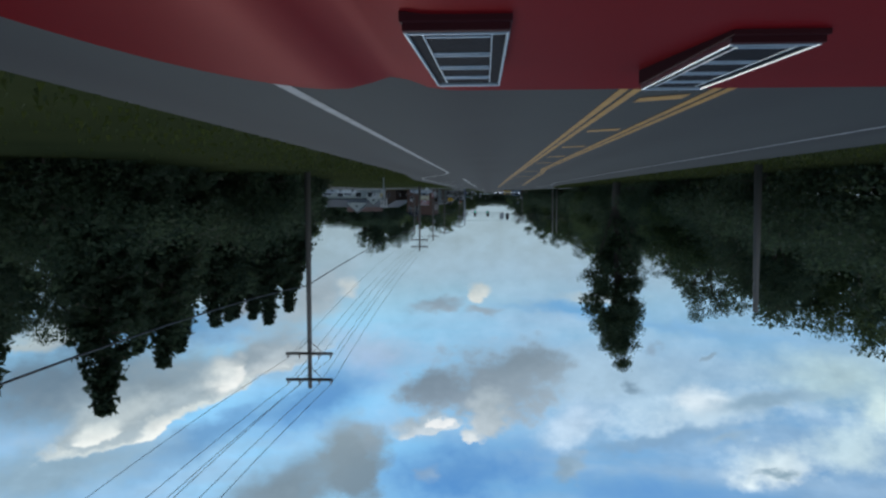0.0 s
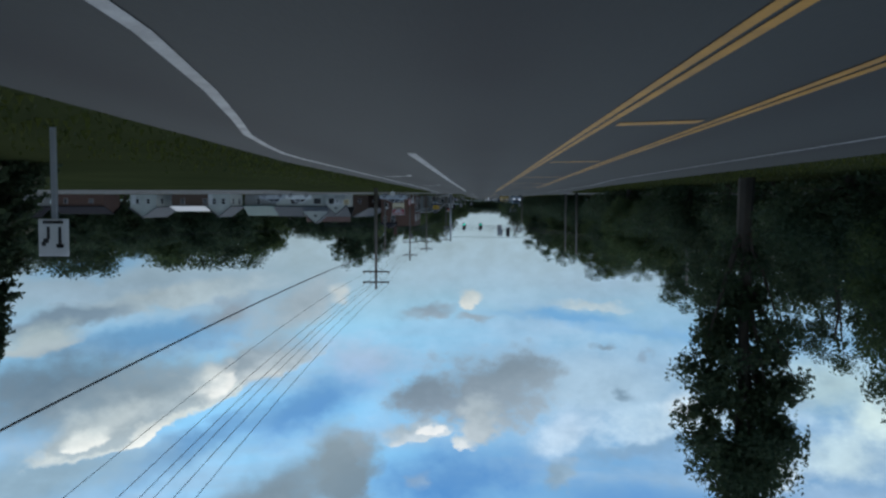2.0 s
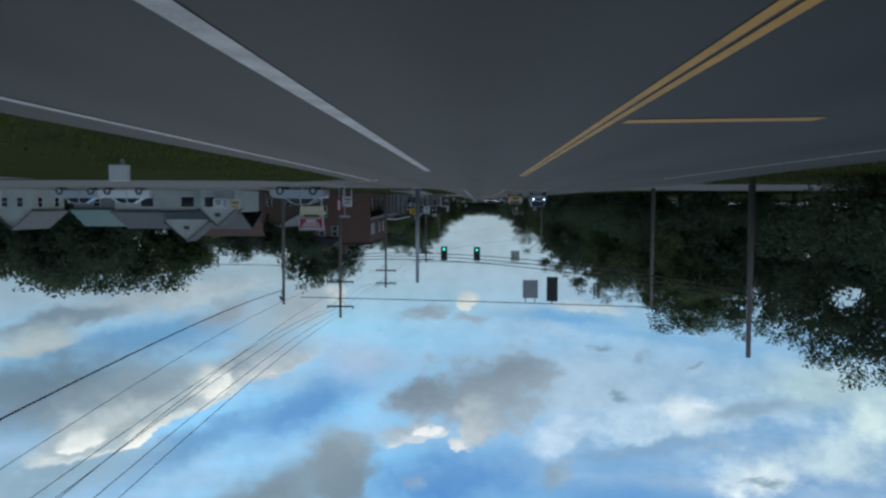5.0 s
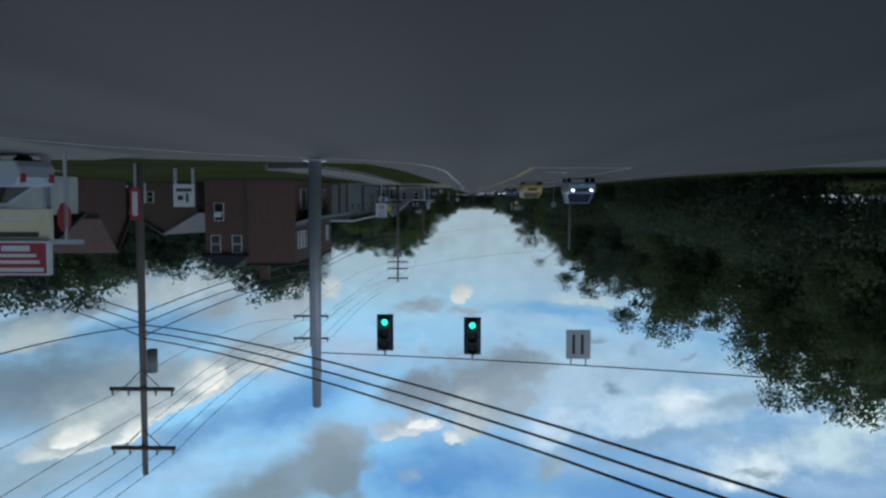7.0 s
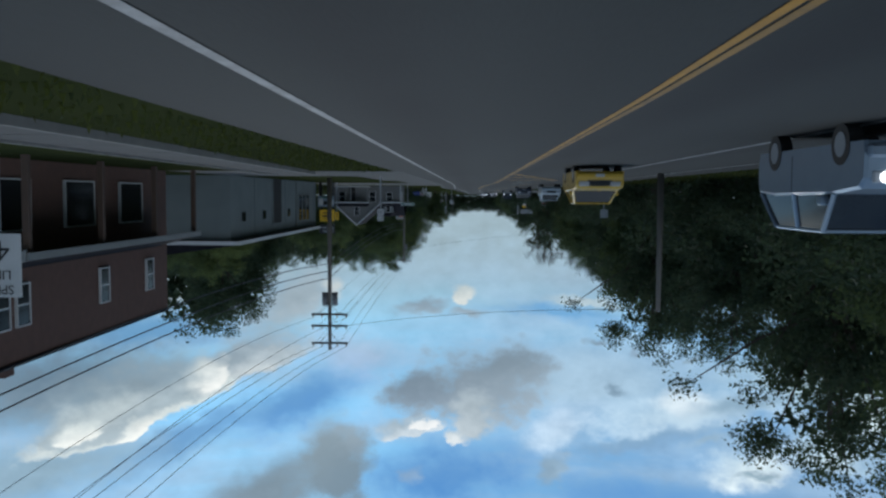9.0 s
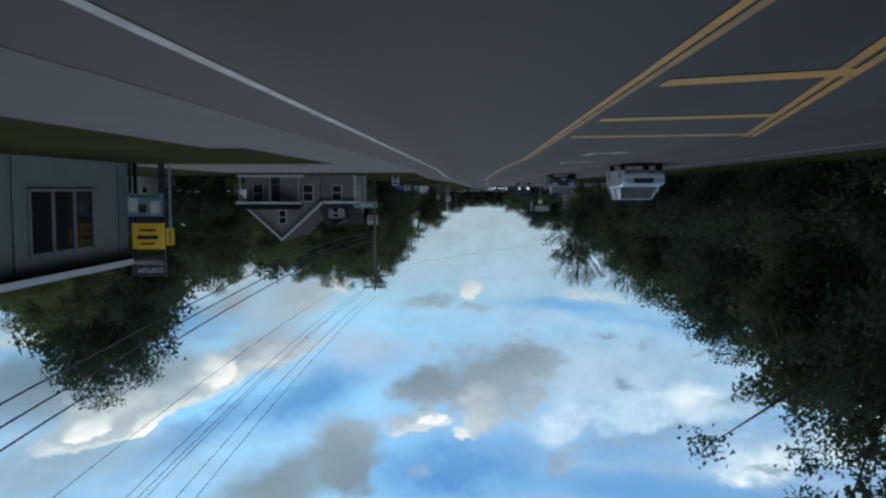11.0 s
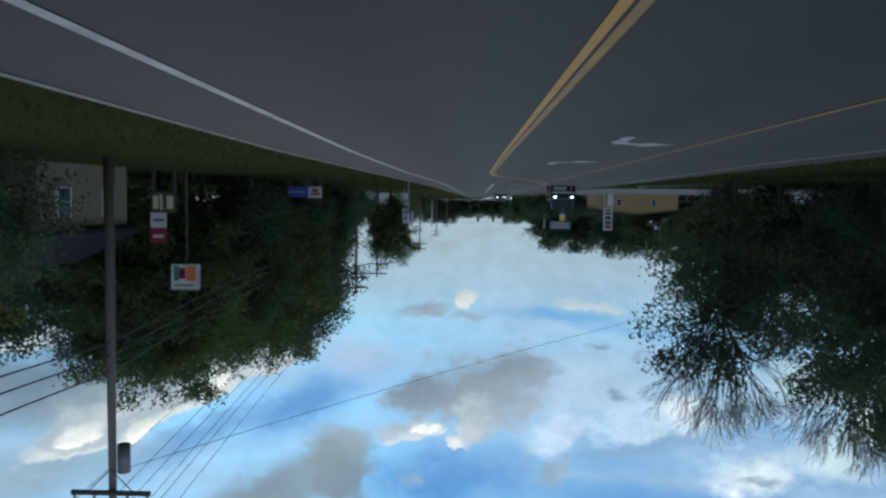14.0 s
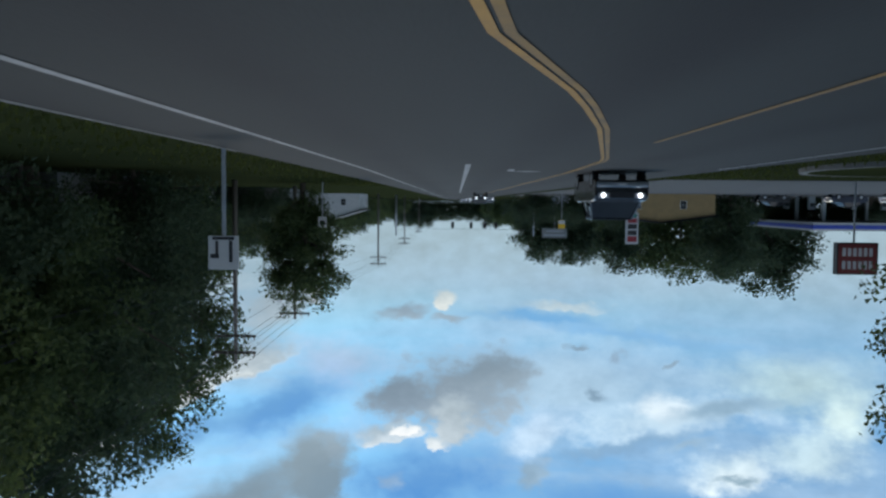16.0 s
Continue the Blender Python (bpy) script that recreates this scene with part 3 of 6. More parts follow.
for y in (-5, 0.2, 5.2, 10.4, 15.6, 21, 26.5, 32, 44, 57, 69.5, 86, 101.5, 116, 130):
    a, b = lerp(Y_NEAR, y) - 0.25, lerp(Y_FAR, y) + 0.25
    ob = raw("road_marking", [(a, y, 0.011), (a, y + 0.5, 0.011), (b, y + 0.1, 0.011), (b, y - 0.4, 0.011)], [(0, 1, 2, 3)], M_YELLOW_LINE)
    tagged(ob, "yellow crossbar of the painted median", "road marking", "median crossbars", "structure")
for y, x in ((258.3, -3.6), (263.0, -4.6), (267.8, -5.5), (272.3, -6.5)):
    ob = raw("road_marking", [(-2.9, y, 0.011), (-2.9, y + 0.6, 0.011), (x, y - 0.2, 0.011), (x, y - 0.8, 0.011)], [(0, 1, 2, 3)], M_YELLOW_LINE)
    tagged(ob, "yellow crossbar of the painted median", "road marking", "median crossbars", "structure")
line_of([(-80, -6.7), (40, -6.8), (90, -6.9), (113, -8.2), (160, -8.8)], -80, 160, 0.12, M_WHITE_LINE, WL)
line_of([(200, -10.2), (258, -10.4), (300, -10.6), (345, -9.3), (385, -10.6)], 206, 385, 0.12, M_WHITE_LINE, WL)
line_of([(201, -6.6), (258, -7.05)], 201, 258, 0.14, M_WHITE_LINE, "white lane line beside a turning lane")
line_of([(288, -7.0), (300, -5.9), (328, -5.2), (372, -5.4)], 290, 372, 0.09, M_YELLOW_WORN, "thin worn yellow line of the centre turning lane")
line_of([(382, -2.0), (900, -3.4)], 382, 470, 0.18, M_WHITE_LINE, "white lane line beside a turning lane")
ob = raw("road_marking", [(-2.2, 200.2, 0.012), (-6.6, 200.6, 0.012), (-6.6, 201.2, 0.012), (-2.2, 200.8, 0.012)], [(0, 1, 2, 3)], M_WHITE_LINE)
tagged(ob, "wide white stop line across two lanes", "road marking", kind="structure")


def turn_arrow(x, y, side, turn=0):
    """A painted curved arrow, pointing to the side +1 right or -1 left."""
    pts = [(-0.08, -1.2), (0.08, -1.2), (0.12, 0.1), (0.45, 0.45), (0.45, 0.12), (1.0, 0.72), (0.45, 1.25), (0.45, 0.85), (-0.02, 0.5), (-0.08, 0.2)]
    bm = bmesh.new()
    bm.faces.new([bm.verts.new((side * a * 1.3, b * 1.1, 0)) for a, b in pts])
    ob = part("road_marking", bm, M_WHITE_LINE)
    ob.matrix_basis = pose(x, y, 0.012, 0, 0, turn)
    return tagged(ob, "white painted turn arrow on asphalt", "road marking", "turn arrows", "structure")


turn_arrow(3.4, 107.3, 1)
turn_arrow(3.6, 84, 1)
turn_arrow(-4.4, 281.2, 1, 180)
turn_arrow(-4.4, 289.8, 1, 180)
for off in (-0.085, 0.085):
    line_of([(254.6, -2.8 + off), (272.5, -6.65 + off)], 254.6, 272.5, 0.11, M_YELLOW_LINE, "double yellow edge of the painted median", step=1.5, z=0.015)
line_of([(162.6 + 1.03 * k, 5.6 + 0.06 * k * k) for k in range(11)], 162.6, 172.9, 0.12, M_WHITE_LINE, "thin worn white guide line curving into a side road", step=1.0, z=0.014)
turn_arrow(-3.1, 345.4, 1, 180)
turn_arrow(-3.5, 336, -1)
turn_arrow(-3.6, 387, -1)
turn_arrow(-4.6, 208.5, -1, 180)

line_of([(y, x - 0.06) for y, x in EDGE_R], 312, 376, 0.13, M_KERB, "worn concrete gutter strip at the road's edge")

# ---- pavement slab along the grass ----
walk_slab = thing("sidewalk", "pale concrete sidewalk with white edges through the grass", "sidewalk", kind="structure")
slab_l = [(197, 6.5), (205, 6.0), (225, 6.5), (252, 7.4)]
for i in range(18):
    y0 = 197 + 3.05 * i
    y1 = y0 + 3.0
    a0, a1 = lerp(slab_l, y0), lerp(slab_l, y1)
    w = 1.7
    bm = bmesh.new()
    vs = [bm.verts.new(c) for c in ((a0, y0, -0.02), (a0 + w, y0, -0.02), (a1 + w, y1, -0.02), (a1, y1, -0.02), (a0, y0, 0.14), (a0 + w, y0, 0.14), (a1 + w, y1, 0.14), (a1, y1, 0.14))]
    for q in ((4, 5, 6, 7), (0, 1, 5, 4), (1, 2, 6, 5), (2, 3, 7, 6), (3, 0, 4, 7)):
        bm.faces.new([vs[k] for k in q])
    part("slab", bm, M_LOT, walk_slab)
for off in (-0.14, 1.72):
    vv, ff = [], []
    rows = [197 + 2.75 * k for k in range(21)]
    for y in rows:
        a = lerp(slab_l, y) + off
        top = 0.15 if off < 0 else 0.20
        vv += [(a, y, -0.02), (a, y, top), (a + 0.10, y, top), (a + 0.10, y, -0.02)]
    for k in range(len(rows) - 1):
        for q in range(3):
            ff.append((4 * k + q, 4 * k + q + 1, 4 * k + 5 + q, 4 * k + 4 + q))
    ff += [(3, 2, 1, 0), tuple(4 * (len(rows) - 1) + q for q in range(4))]
    raw("kerb", vv, ff, M_KERB, walk_slab)

kerb = thing("kerb", "worn concrete kerb round a grass island", "kerb", kind="structure")
bm = bmesh.new()
n = 40
ring = [(-16.8 + 4.2 * math.cos(6.283 * i / n), 381.5 + 6 * math.sin(6.283 * i / n)) for i in range(n)]
inner = [(-16.8 + 3.95 * math.cos(6.283 * i / n), 381.5 + 5.75 * math.sin(6.283 * i / n)) for i in range(n)]
lo, hi, ins = [[bm.verts.new((x, y, z)) for x, y in r] for r, z in ((ring, -0.02), (ring, 0.13), (inner, 0.13))]
for i in range(n):
    j = (i + 1) % n
    bm.faces.new((lo[i], lo[j], hi[j], hi[i]))
    bm.faces.new((hi[i], hi[j], ins[j], ins[i]))
part("kerb_ring", bm, M_KERB, kerb)
bm = bmesh.new()
bm.faces.new([bm.verts.new((x, y, 0.12)) for x, y in inner])
part("turf", bm, M_GRASS, kerb)


# ---- trees ----
def tube_rows(verts, faces, path, radii, sides=6):
    """A bent, tapered limb along points."""
    base = len(verts)
    for k, p in enumerate(path):
        d = (path[min(k + 1, len(path) - 1)] - path[max(k - 1, 0)]).normalized()
        a = d.orthogonal().normalized()
        b = d.cross(a)
        for s in range(sides):
            w = 6.2832 * s / sides
            verts.append(tuple(p + (a * math.cos(w) + b * math.sin(w)) * radii[k]))
    for k in range(len(path) - 1):
        for s in range(sides):
            q = (s + 1) % sides
            faces.append((base + k * sides + s, base + k * sides + q, base + (k + 1) * sides + q, base + (k + 1) * sides + s))


def leaves_at(verts, faces, rng, centres, spread, count, size, droop=0.0):
    """Small pointed leaf sprays round each centre."""
    for c in centres:
        offs = np.clip(rng.normal(0, 1, (count, 3)), -1.7, 1.7) * spread
        offs[:, 2] *= 0.75
        dirs = rng.normal(0, 1, (count, 3))
        dirs[:, 2] -= droop
        dirs /= np.linalg.norm(dirs, axis=1)[:, None]
        side = np.cross(dirs, rng.normal(0, 1, (count, 3)))
        side /= np.linalg.norm(side, axis=1)[:, None] + 1e-6
        ln = size * rng.uniform(0.6, 1.4, count)
        for o, dd, s, l in zip(offs + c, dirs, side, ln):
            k = len(verts)
            verts += [tuple(o - dd * l * 0.65), tuple(o + dd * l * 0.4 + s * l * 0.36), tuple(o + dd * l * 0.4 - s * l * 0.36)]
            faces.append((k, k + 1, k + 2))


def broad_tree(seed, h, radius, base, clumps, count, size, spread, mat, label, lean=0.0, ragged_top=1.0, inner=0.9):
    rng = np.random.default_rng(seed)
    ob = thing("tree", label, "tree", group="roadside trees")
    tv, tf = [], []
    trunk = [Vector((lean * k / 6 + rng.normal(0, 0.12) * (k > 0), rng.normal(0, 0.12) * (k > 0), h * 0.82 * k / 6)) for k in range(7)]
    tube_rows(tv, tf, trunk, [h * 0.019 * (1 - 0.8 * k / 6) + 0.03 for k in range(7)], 8)
    centres = []
    lobes = [(rng.uniform(0, 6.283), rng.uniform(0.1, 0.9), rng.uniform(0.25, 0.6)) for _ in range(9)]
    while len(centres) < clumps:
        p = rng.uniform(-1, 1, 3)
        r = float((np.abs(p) ** 2.8).sum() ** (1 / 2.8))
        if r > 1 or r < 0.35 and rng.random() < 0.7:
            continue
        zz = base + (h - base) * (p[2] + 1) / 2
        fat = radius * (0.8 + 0.5 * sum(l * max(0, math.cos(math.atan2(p[1], p[0]) - a)) * math.exp(-((((p[2] + 1) / 2) - z) / 0.22) ** 2) for a, z, l in lobes))
        centres.append(np.array([p[0] * fat + lean * zz / h, p[1] * fat, zz + rng.normal(0, 0.35) * ragged_top]))
    for k in range(13):
        c = Vector(centres[int(rng.integers(len(centres)))])
        start = trunk[min(5, max(1, int(c.z / h * 6) - 1))]
        mid = (start + c) / 2 + Vector((0, 0, -0.25 + rng.normal(0, 0.2)))
        tube_rows(tv, tf, [start, mid, c], [h * 0.007 + 0.02, h * 0.004 + 0.015, 0.015], 5)
    raw("trunk", tv, tf, M_BARK, ob)
    lv, lf = [], []
    leaves_at(lv, lf, rng, centres, spread, count, size)
    # shaded leaves deep in the crown
    mid = np.mean(centres, axis=0)
    leaves_at(lv, lf, rng, [mid + (c - mid) * 0.72 for c in centres[: int(clumps * inner)]], spread * 0.9, 34, size * 2.0)
    raw("crown", lv, lf, mat, ob)
    return ob


def conifer(seed, h, radius, label):
    rng = np.random.default_rng(seed)
    ob = thing("conifer_tree", label, "tree", group="roadside trees")
    tv, tf, lv, lf = [], [], [], []
    tube_rows(tv, tf, [Vector((0, 0, h * k / 6)) for k in range(7)], [h * 0.015 * (1 - k / 6.3) + 0.01 for k in range(7)], 8)
    z = 0.8
    while z < h - 0.2:
        reach = radius * (1 - (z / h) ** 1.3) + 0.15
        for k in range(7 if reach > 1 else 5):
            a = rng.uniform(0, 6.283)
            r = reach * rng.uniform(0.65, 1.15)
            tip = Vector((math.cos(a) * r, math.sin(a) * r, z - 0.28 * r))
            mid = Vector((math.cos(a) * r * 0.5, math.sin(a) * r * 0.5, z + 0.02 * r))
            tube_rows(tv, tf, [Vector((0, 0, z)), mid, tip], [0.05, 0.03, 0.008], 4)
            steps = max(3, int(r / 0.28))
            cs = []
            for i in range(1, steps + 1):
                q = i / steps
                cs.append(np.array((1 - q) ** 2 * np.array((0, 0, z)) + 2 * q * (1 - q) * np.array(mid) + q * q * np.array(tip)))
            leaves_at(lv, lf, rng, cs, 0.14, 9, 0.36, 0.9)
        z += 0.42
    raw("trunk", tv, tf, M_BARK, ob)
    raw("crown", lv, lf, M_NEEDLE, ob)
    return ob


def bare_tree(seed, h, label, leafy):
    """Mostly leafless: fine twigs fan out at the top, leaves cling to the lower crown."""
    rng = np.random.default_rng(seed)
    ob = thing("bare_tree", label, "tree", group="roadside trees")
    tv, tf, ends = [], [], []

    def grow(p, d, length, r, depth):
        mid = p + d * length * 0.5 + Vector(rng.normal(0, 0.04 * length, 3))
        end = p + d * length + Vector(rng.normal(0, 0.04 * length, 3))
        tube_rows(tv, tf, [p, mid, end], [r, r * 0.85, r * 0.7], 5 if depth < 3 else 3)
        ends.append((depth, end))
        if depth == 6:
            return
        for _ in range(3 if depth < 5 else 2):
            nd = (d + Vector(rng.normal(0, 0.30, 3)) + Vector((0, 0, 0.10))).normalized()
            grow(end, nd, length * rng.uniform(0.72, 0.90), max(r * 0.60, 0.0085), depth + 1)

    stem = [Vector((rng.normal(0, 0.06), rng.normal(0, 0.06), h * 0.55 * k / 4)) for k in range(5)]
    tube_rows(tv, tf, stem, [h * 0.017 * (1 - 0.12 * k) for k in range(5)], 8)
    for i, k in enumerate((3, 3, 4, 4, 4, 4, 4)):
        a = 2.4 * i + rng.uniform(0, 0.8)
        lift = 1.3 if k < 4 else (1.0, 1.5, 2.2, 3.5, 6.0)[i - 2]
        grow(stem[k], Vector((math.cos(a), math.sin(a), lift)).normalized(), h * 0.115, h * 0.007, 1)
    raw("trunk", tv, tf, M_BARK, ob)
    centres = [np.array((rng.normal(0, h * 0.11), rng.normal(0, h * 0.11), rng.uniform(0.06, leafy) * h)) for _ in range(110)]
    lv, lf = [], []
    leaves_at(lv, lf, rng, centres, 0.55, 110, 0.19)
    raw("crown", lv, lf, M_LEAF2, ob)
    return ob


DEC = "leafy green broadleaf tree standing in grass"
P = [
    broad_tree(1, 13, 4.0, 1.2, 135, 155, 0.19, 0.47, M_LEAF, DEC),
    broad_tree(2, 15, 4.6, 1.5, 160, 150, 0.205, 0.52, M_LEAF2, "dense dark green broadleaf tree in a roadside wood", inner=0.6),
    broad_tree(3, 11, 3.7, 0.8, 125, 150, 0.185, 0.46, M_LEAF, DEC),
    broad_tree(4, 19, 2.3, 3.0, 125, 160, 0.20, 0.45, M_LEAF2, "tall narrow dark green tree with ragged outline"),
    broad_tree(5, 16, 4.6, 2.5, 120, 160, 0.19, 0.48, M_LEAF2, "open-crowned tall dark green tree with gaps", inner=0.35),
]
# tree for the right-hand side, its sunlight painted into the leaf colour
P.append(broad_tree(6, 12, 3.9, 0.9, 140, 158, 0.18, 0.45, M_LEAF_LIT, "broadleaf tree with sunlit patches painted into its yellow-green leaves"))
P.append(broad_tree(7, 14, 4.4, 0.9, 160, 160, 0.185, 0.48, M_LEAF, "large dense green broadleaf tree beside the road"))
C1 = conifer(11, 15, 3.2, "tall dark green spruce with drooping branches")
B1 = bare_tree(21, 13.5, "half-bare tree with fine twigs above clinging leaves", 0.76)
SHRUB = broad_tree(31, 4.6, 2.6, 0.1, 60, 140, 0.15, 0.52, M_LEAF2, "dense dark green roadside shrub", inner=0.5)
FARTREE = broad_tree(41, 14, 5.5, 0.5, 80, 100, 0.42, 0.9, M_LEAF2, "distant dark green broadleaf tree", inner=0.3)
FARTREE2 = broad_tree(42, 12, 4.8, 0.5, 70, 100, 0.42, 0.9, M_LEAF, "distant green broadleaf tree", inner=0.3)
REAR = broad_tree(43, 15, 4.8, 0.8, 95, 60, 0.38, 0.72, M_LEAF2, "dense dark green tree deeper in the wood")
placed = set()


def plant(proto, x, y, h, wide=1.0, turn=None):
    """A tree of a kind at a place, scaled to a height."""
    if proto is P[1] and (abs(x) > 20.5 and not 320 < y < 420 or y > 336 and x > 30):
        proto = REAR
    tall = {REAR: 15, P[0]: 13, P[1]: 15, P[2]: 11, P[3]: 19, P[4]: 16, P[5]: 12, P[6]: 14, C1: 15, B1: 13.5, SHRUB: 4.6, FARTREE: 14, FARTREE2: 12}[proto]
    k = h / tall

    turn = random.uniform(0, 360) if turn is None else turn
    if proto in placed:
        ob = copy_thing(proto, pose(x, y, 0, 0, 0, turn))
    else:
        placed.add(proto)
        ob = proto
        ob.matrix_basis = pose(x, y, 0, 0, 0, turn)
    ob.location.z = -0.05
    ob.scale = (k * wide, k * wide, k)
    return ob


# right of the road before the open field: spruces and dark trees
for x, y, h in ((13.9, 29.4, 9.2), (14.2, 59, 9.6), (14.9, 64.5, 8.6), (13.8, 52, 9.4), (15.6, 70, 6.5), (17.5, 57, 9.8), (14.4, 36.3, 8.9), (16.5, 43, 9.4), (21.8, 58, 12.4), (18.8, 66, 11.2), (17.2, 52, 9.6), (20.5, 48, 10.5), (24, 39, 11), (18, 24, 10), (22, 70, 12)):
    plant(C1, x, y, h, 1.3)
for p, x, y, h in ((1, 26, 60, 10.5), (1, 22, 64, 8.6), (1, 33, 50, 11), (1, 30, 68, 10), (1, 14.5, 14, 9), (1, 22.5, 52, 9.2), (1, 19.5, 36, 7.6), (1, 24, 30, 9), (2, 19, 58, 8.2), (1, 28, 42, 10)):
    plant(P[p], x, y, h)
for x, y, h in ((13.2, 46, 4), (14, 52, 4.2), (15, 58, 4.5), (15, 33, 3.6), (17, 40, 4.6), (16.5, 63, 4.6), (14.5, 27, 3.6), (17.5, 69, 4.2)):
    plant(SHRUB, x, y, h, 1.2)
# left side, up to the junction
plant(P[3], -13.0, 87.5, 19.0, 1.05)
for p, x, y, h in ((1, -24, 72, 13), (0, -30, 70, 14), (1, -20.5, 62, 10), (2, -17.5, 76, 8.5), (1, -26, 50, 12), (4, -22, 98, 12), (1, -18, 108, 10), (2, -15.9, 121, 7.6), (1, -19, 124, 11.5), (0, -15, 133, 7.2), (1, -22, 138, 9.3),
                   (2, -16.5, 144, 8.6), (1, -24, 152, 10.5), (1, -32, 90, 13), (1, -32, 112, 12.5), (1, -34, 132, 13), (2, -21, 40, 9), (1, -27, 28, 11), (0, -18, 20, 9), (4, -22, 85, 14), (1, -19, 160, 10)):
    plant(P[p], x, y, h)
for i in range(22):
    plant(SHRUB, -15.5 - random.uniform(0, 3.5), 18 + 6.6 * i, random.uniform(3.4, 5.4), 1.25)
# left side, past the junction
for p, x, y, h in ((4, -27, 233, 19), (6, -23, 226, 14.5), (4, -20, 256, 17.3), (1, -24, 262, 15), (6, -19, 240, 13.5), (4, -16.5, 285, 15.8), (4, -20, 279, 14.5), (4, -18.5, 268, 13), (1, -21, 290, 13.5), (2, -17, 294, 12.5), (1, -22, 302, 15), (1, -17.5, 310, 12.4), (1, -21, 320, 14),
                   (2, -16.5, 326, 10.5), (1, -22, 337, 14.5), (0, -16.5, 340, 10.5), (1, -18, 350, 11.5), (1, -24, 352, 13), (4, -20, 374, 11.2), (2, -18, 378, 9.8), (1, -32, 245, 16), (1, -33, 275, 15), (1, -32, 305, 15), (1, -31, 332, 14), (1, -30, 362, 13), (6, -25, 215, 13), (2, -34, 222, 12)):
    plant(P[p], x, y, h)
for x, y, h in ((-14.0, 364.5, 13.7), (-22.1, 366, 15.8)):
    plant(B1, x, y, h)
for i in range(23):
    plant(SHRUB, -16.2 - random.uniform(0, 3.5), 216 + 6.3 * i, random.uniform(3.4, 5.6), 1.25)
# right side, past the junction
for p, x, y, h in ((1, 46, 359, 27), (5, 27.5, 306, 8.5), (6, 31, 296, 9.5), (5, 33, 318, 12), (5, 24, 334, 8.5), (6, 21.5, 343, 8.8), (5, 22.5, 352, 9.6), (6, 16.8, 361, 11.3), (5, 15.0, 364, 10.8), (6, 17, 369, 13.6), (5, 14.5, 376, 12.2),
                   (1, 14.2, 387, 14.4), (0, 17, 381, 13.4), (1, 14.6, 396, 12.0), (0, 19, 393, 12.6), (2, 8.6, 412.5, 8.7), (1, 18, 404, 11), (1, 22, 372, 12.5), (1, 24, 388, 13), (1, 30, 352, 13), (2, 21.5, 327, 9), (0, 12.9, 370, 9.5), (0, 12.6, 383, 9.8)):
    plant(P[p], x, y, h)
for p, x, y, h in ((6, 20.5, 416, 20.0), (1, 26, 412, 19), (6, 31, 408, 18.5), (1, 37, 404, 18), (1, 43, 398, 17.5), (6, 19.5, 403, 15.5), (1, 25, 398, 16)):
    plant(P[p], x, y, h, 0.85)
for p, x, y, h in ((1, 29, 262, 11.5), (1, 34, 258, 11), (2, 28, 268, 10), (1, 40, 262, 12)):
    plant(P[p], x, y, h)
for i in range(11):
    plant(SHRUB, 37 + 5 * i, 324 + (i % 3) * 2, 4.5 + (i % 4) * 0.5, 1.3)
for x, y, h in ((16.5, 434, 4), (20, 435, 4.4), (24, 436, 4.2), (15.8, 441, 3.6), (40, 330, 6), (46, 335, 6), (52, 332, 7), (58, 330, 7), (30, 312, 5), (36, 316, 5), (42, 318, 5.5), (23.5, 324, 4.0), (48, 314, 6), (54, 318, 6), (12.5, 366, 4.6), (12, 380, 4.2), (11.5, 390, 4.4), (13, 398, 5), (13, 341, 4.0), (11.8, 338, 3.2), (14.3, 343, 4.2), (12, 333, 2.6), (27, 262, 3.6)):
    plant(SHRUB, x, y, h)
# far trees: behind the field, behind the houses, along the road's end
for i in range(26):
    plant(P[1] if i < 5 else FARTREE if i % 3 else FARTREE2, 34 + 7.2 * i + random.uniform(-3, 3), 338 - 1.2 * i + random.uniform(-14, 14), (random.uniform(13, 16.5) if i < 6 else random.uniform(18, 23) + (3 if i % 7 == 0 else 0) + 0.1 * i), 1.15)
for x, y, h in ((-30, 385, 11), (-34, 392, 12), (-27, 378, 9), (-38, 388, 12), (-25, 389, 9)):
    plant(REAR, x, y, h, 1.2)
for x, y in ((-24, 372), (-27, 381), (-31, 388), (-22, 384), (-35, 394)):
    plant(SHRUB, x, y, 4.6, 1.3)
for p, x, y, h in ((6, -29, 224, 18), (4, -33, 216, 17), (1, -26, 213, 12), (1, -38, 222, 15), (1, -46, 214, 14)):
    plant(P[p], x, y, h)
for x, y in ((-24, 210), (-30, 211), (-36, 210), (-42, 209), (-49, 208)):
    plant(SHRUB, x, y, 4.4, 1.3)
for x, y, h in ((18.5, 62, 8.8), (17.5, 55, 8.6), (21, 52, 9.8), (19, 45, 9.2), (20.5, 69, 9.2), (17, 38, 8.4)):
    plant(REAR, x, y, h)
for i in range(12):
    plant(REAR, 62 + 10 * i, 262 + random.uniform(-10, 10), random.uniform(13, 17), 1.25)
plant(P[1], 36.5, 334, 22, 0.8)
plant(REAR, 35, 346, 12)
plant(REAR, 40.5, 350, 13)
for x, y in ((33, 340), (37.5, 343), (42, 345)):
    plant(SHRUB, x, y, 4.8, 1.3)
for i in range(40):
    y = 425 + 14 * i
    plant(FARTREE if i % 2 else FARTREE2, 19 + random.uniform(0, 8) + i * 0.3, y, random.uniform(6, 9.5))
    plant(FARTREE2 if i % 2 else FARTREE, -31 - random.uniform(0, 10) + i * 0.3, y + 45, random.uniform(9, 13.5))
for i in range(30):
    plant(FARTREE, -90 + 6.2 * i, 960 + random.uniform(-15, 15), random.uniform(13, 19), 1.2)

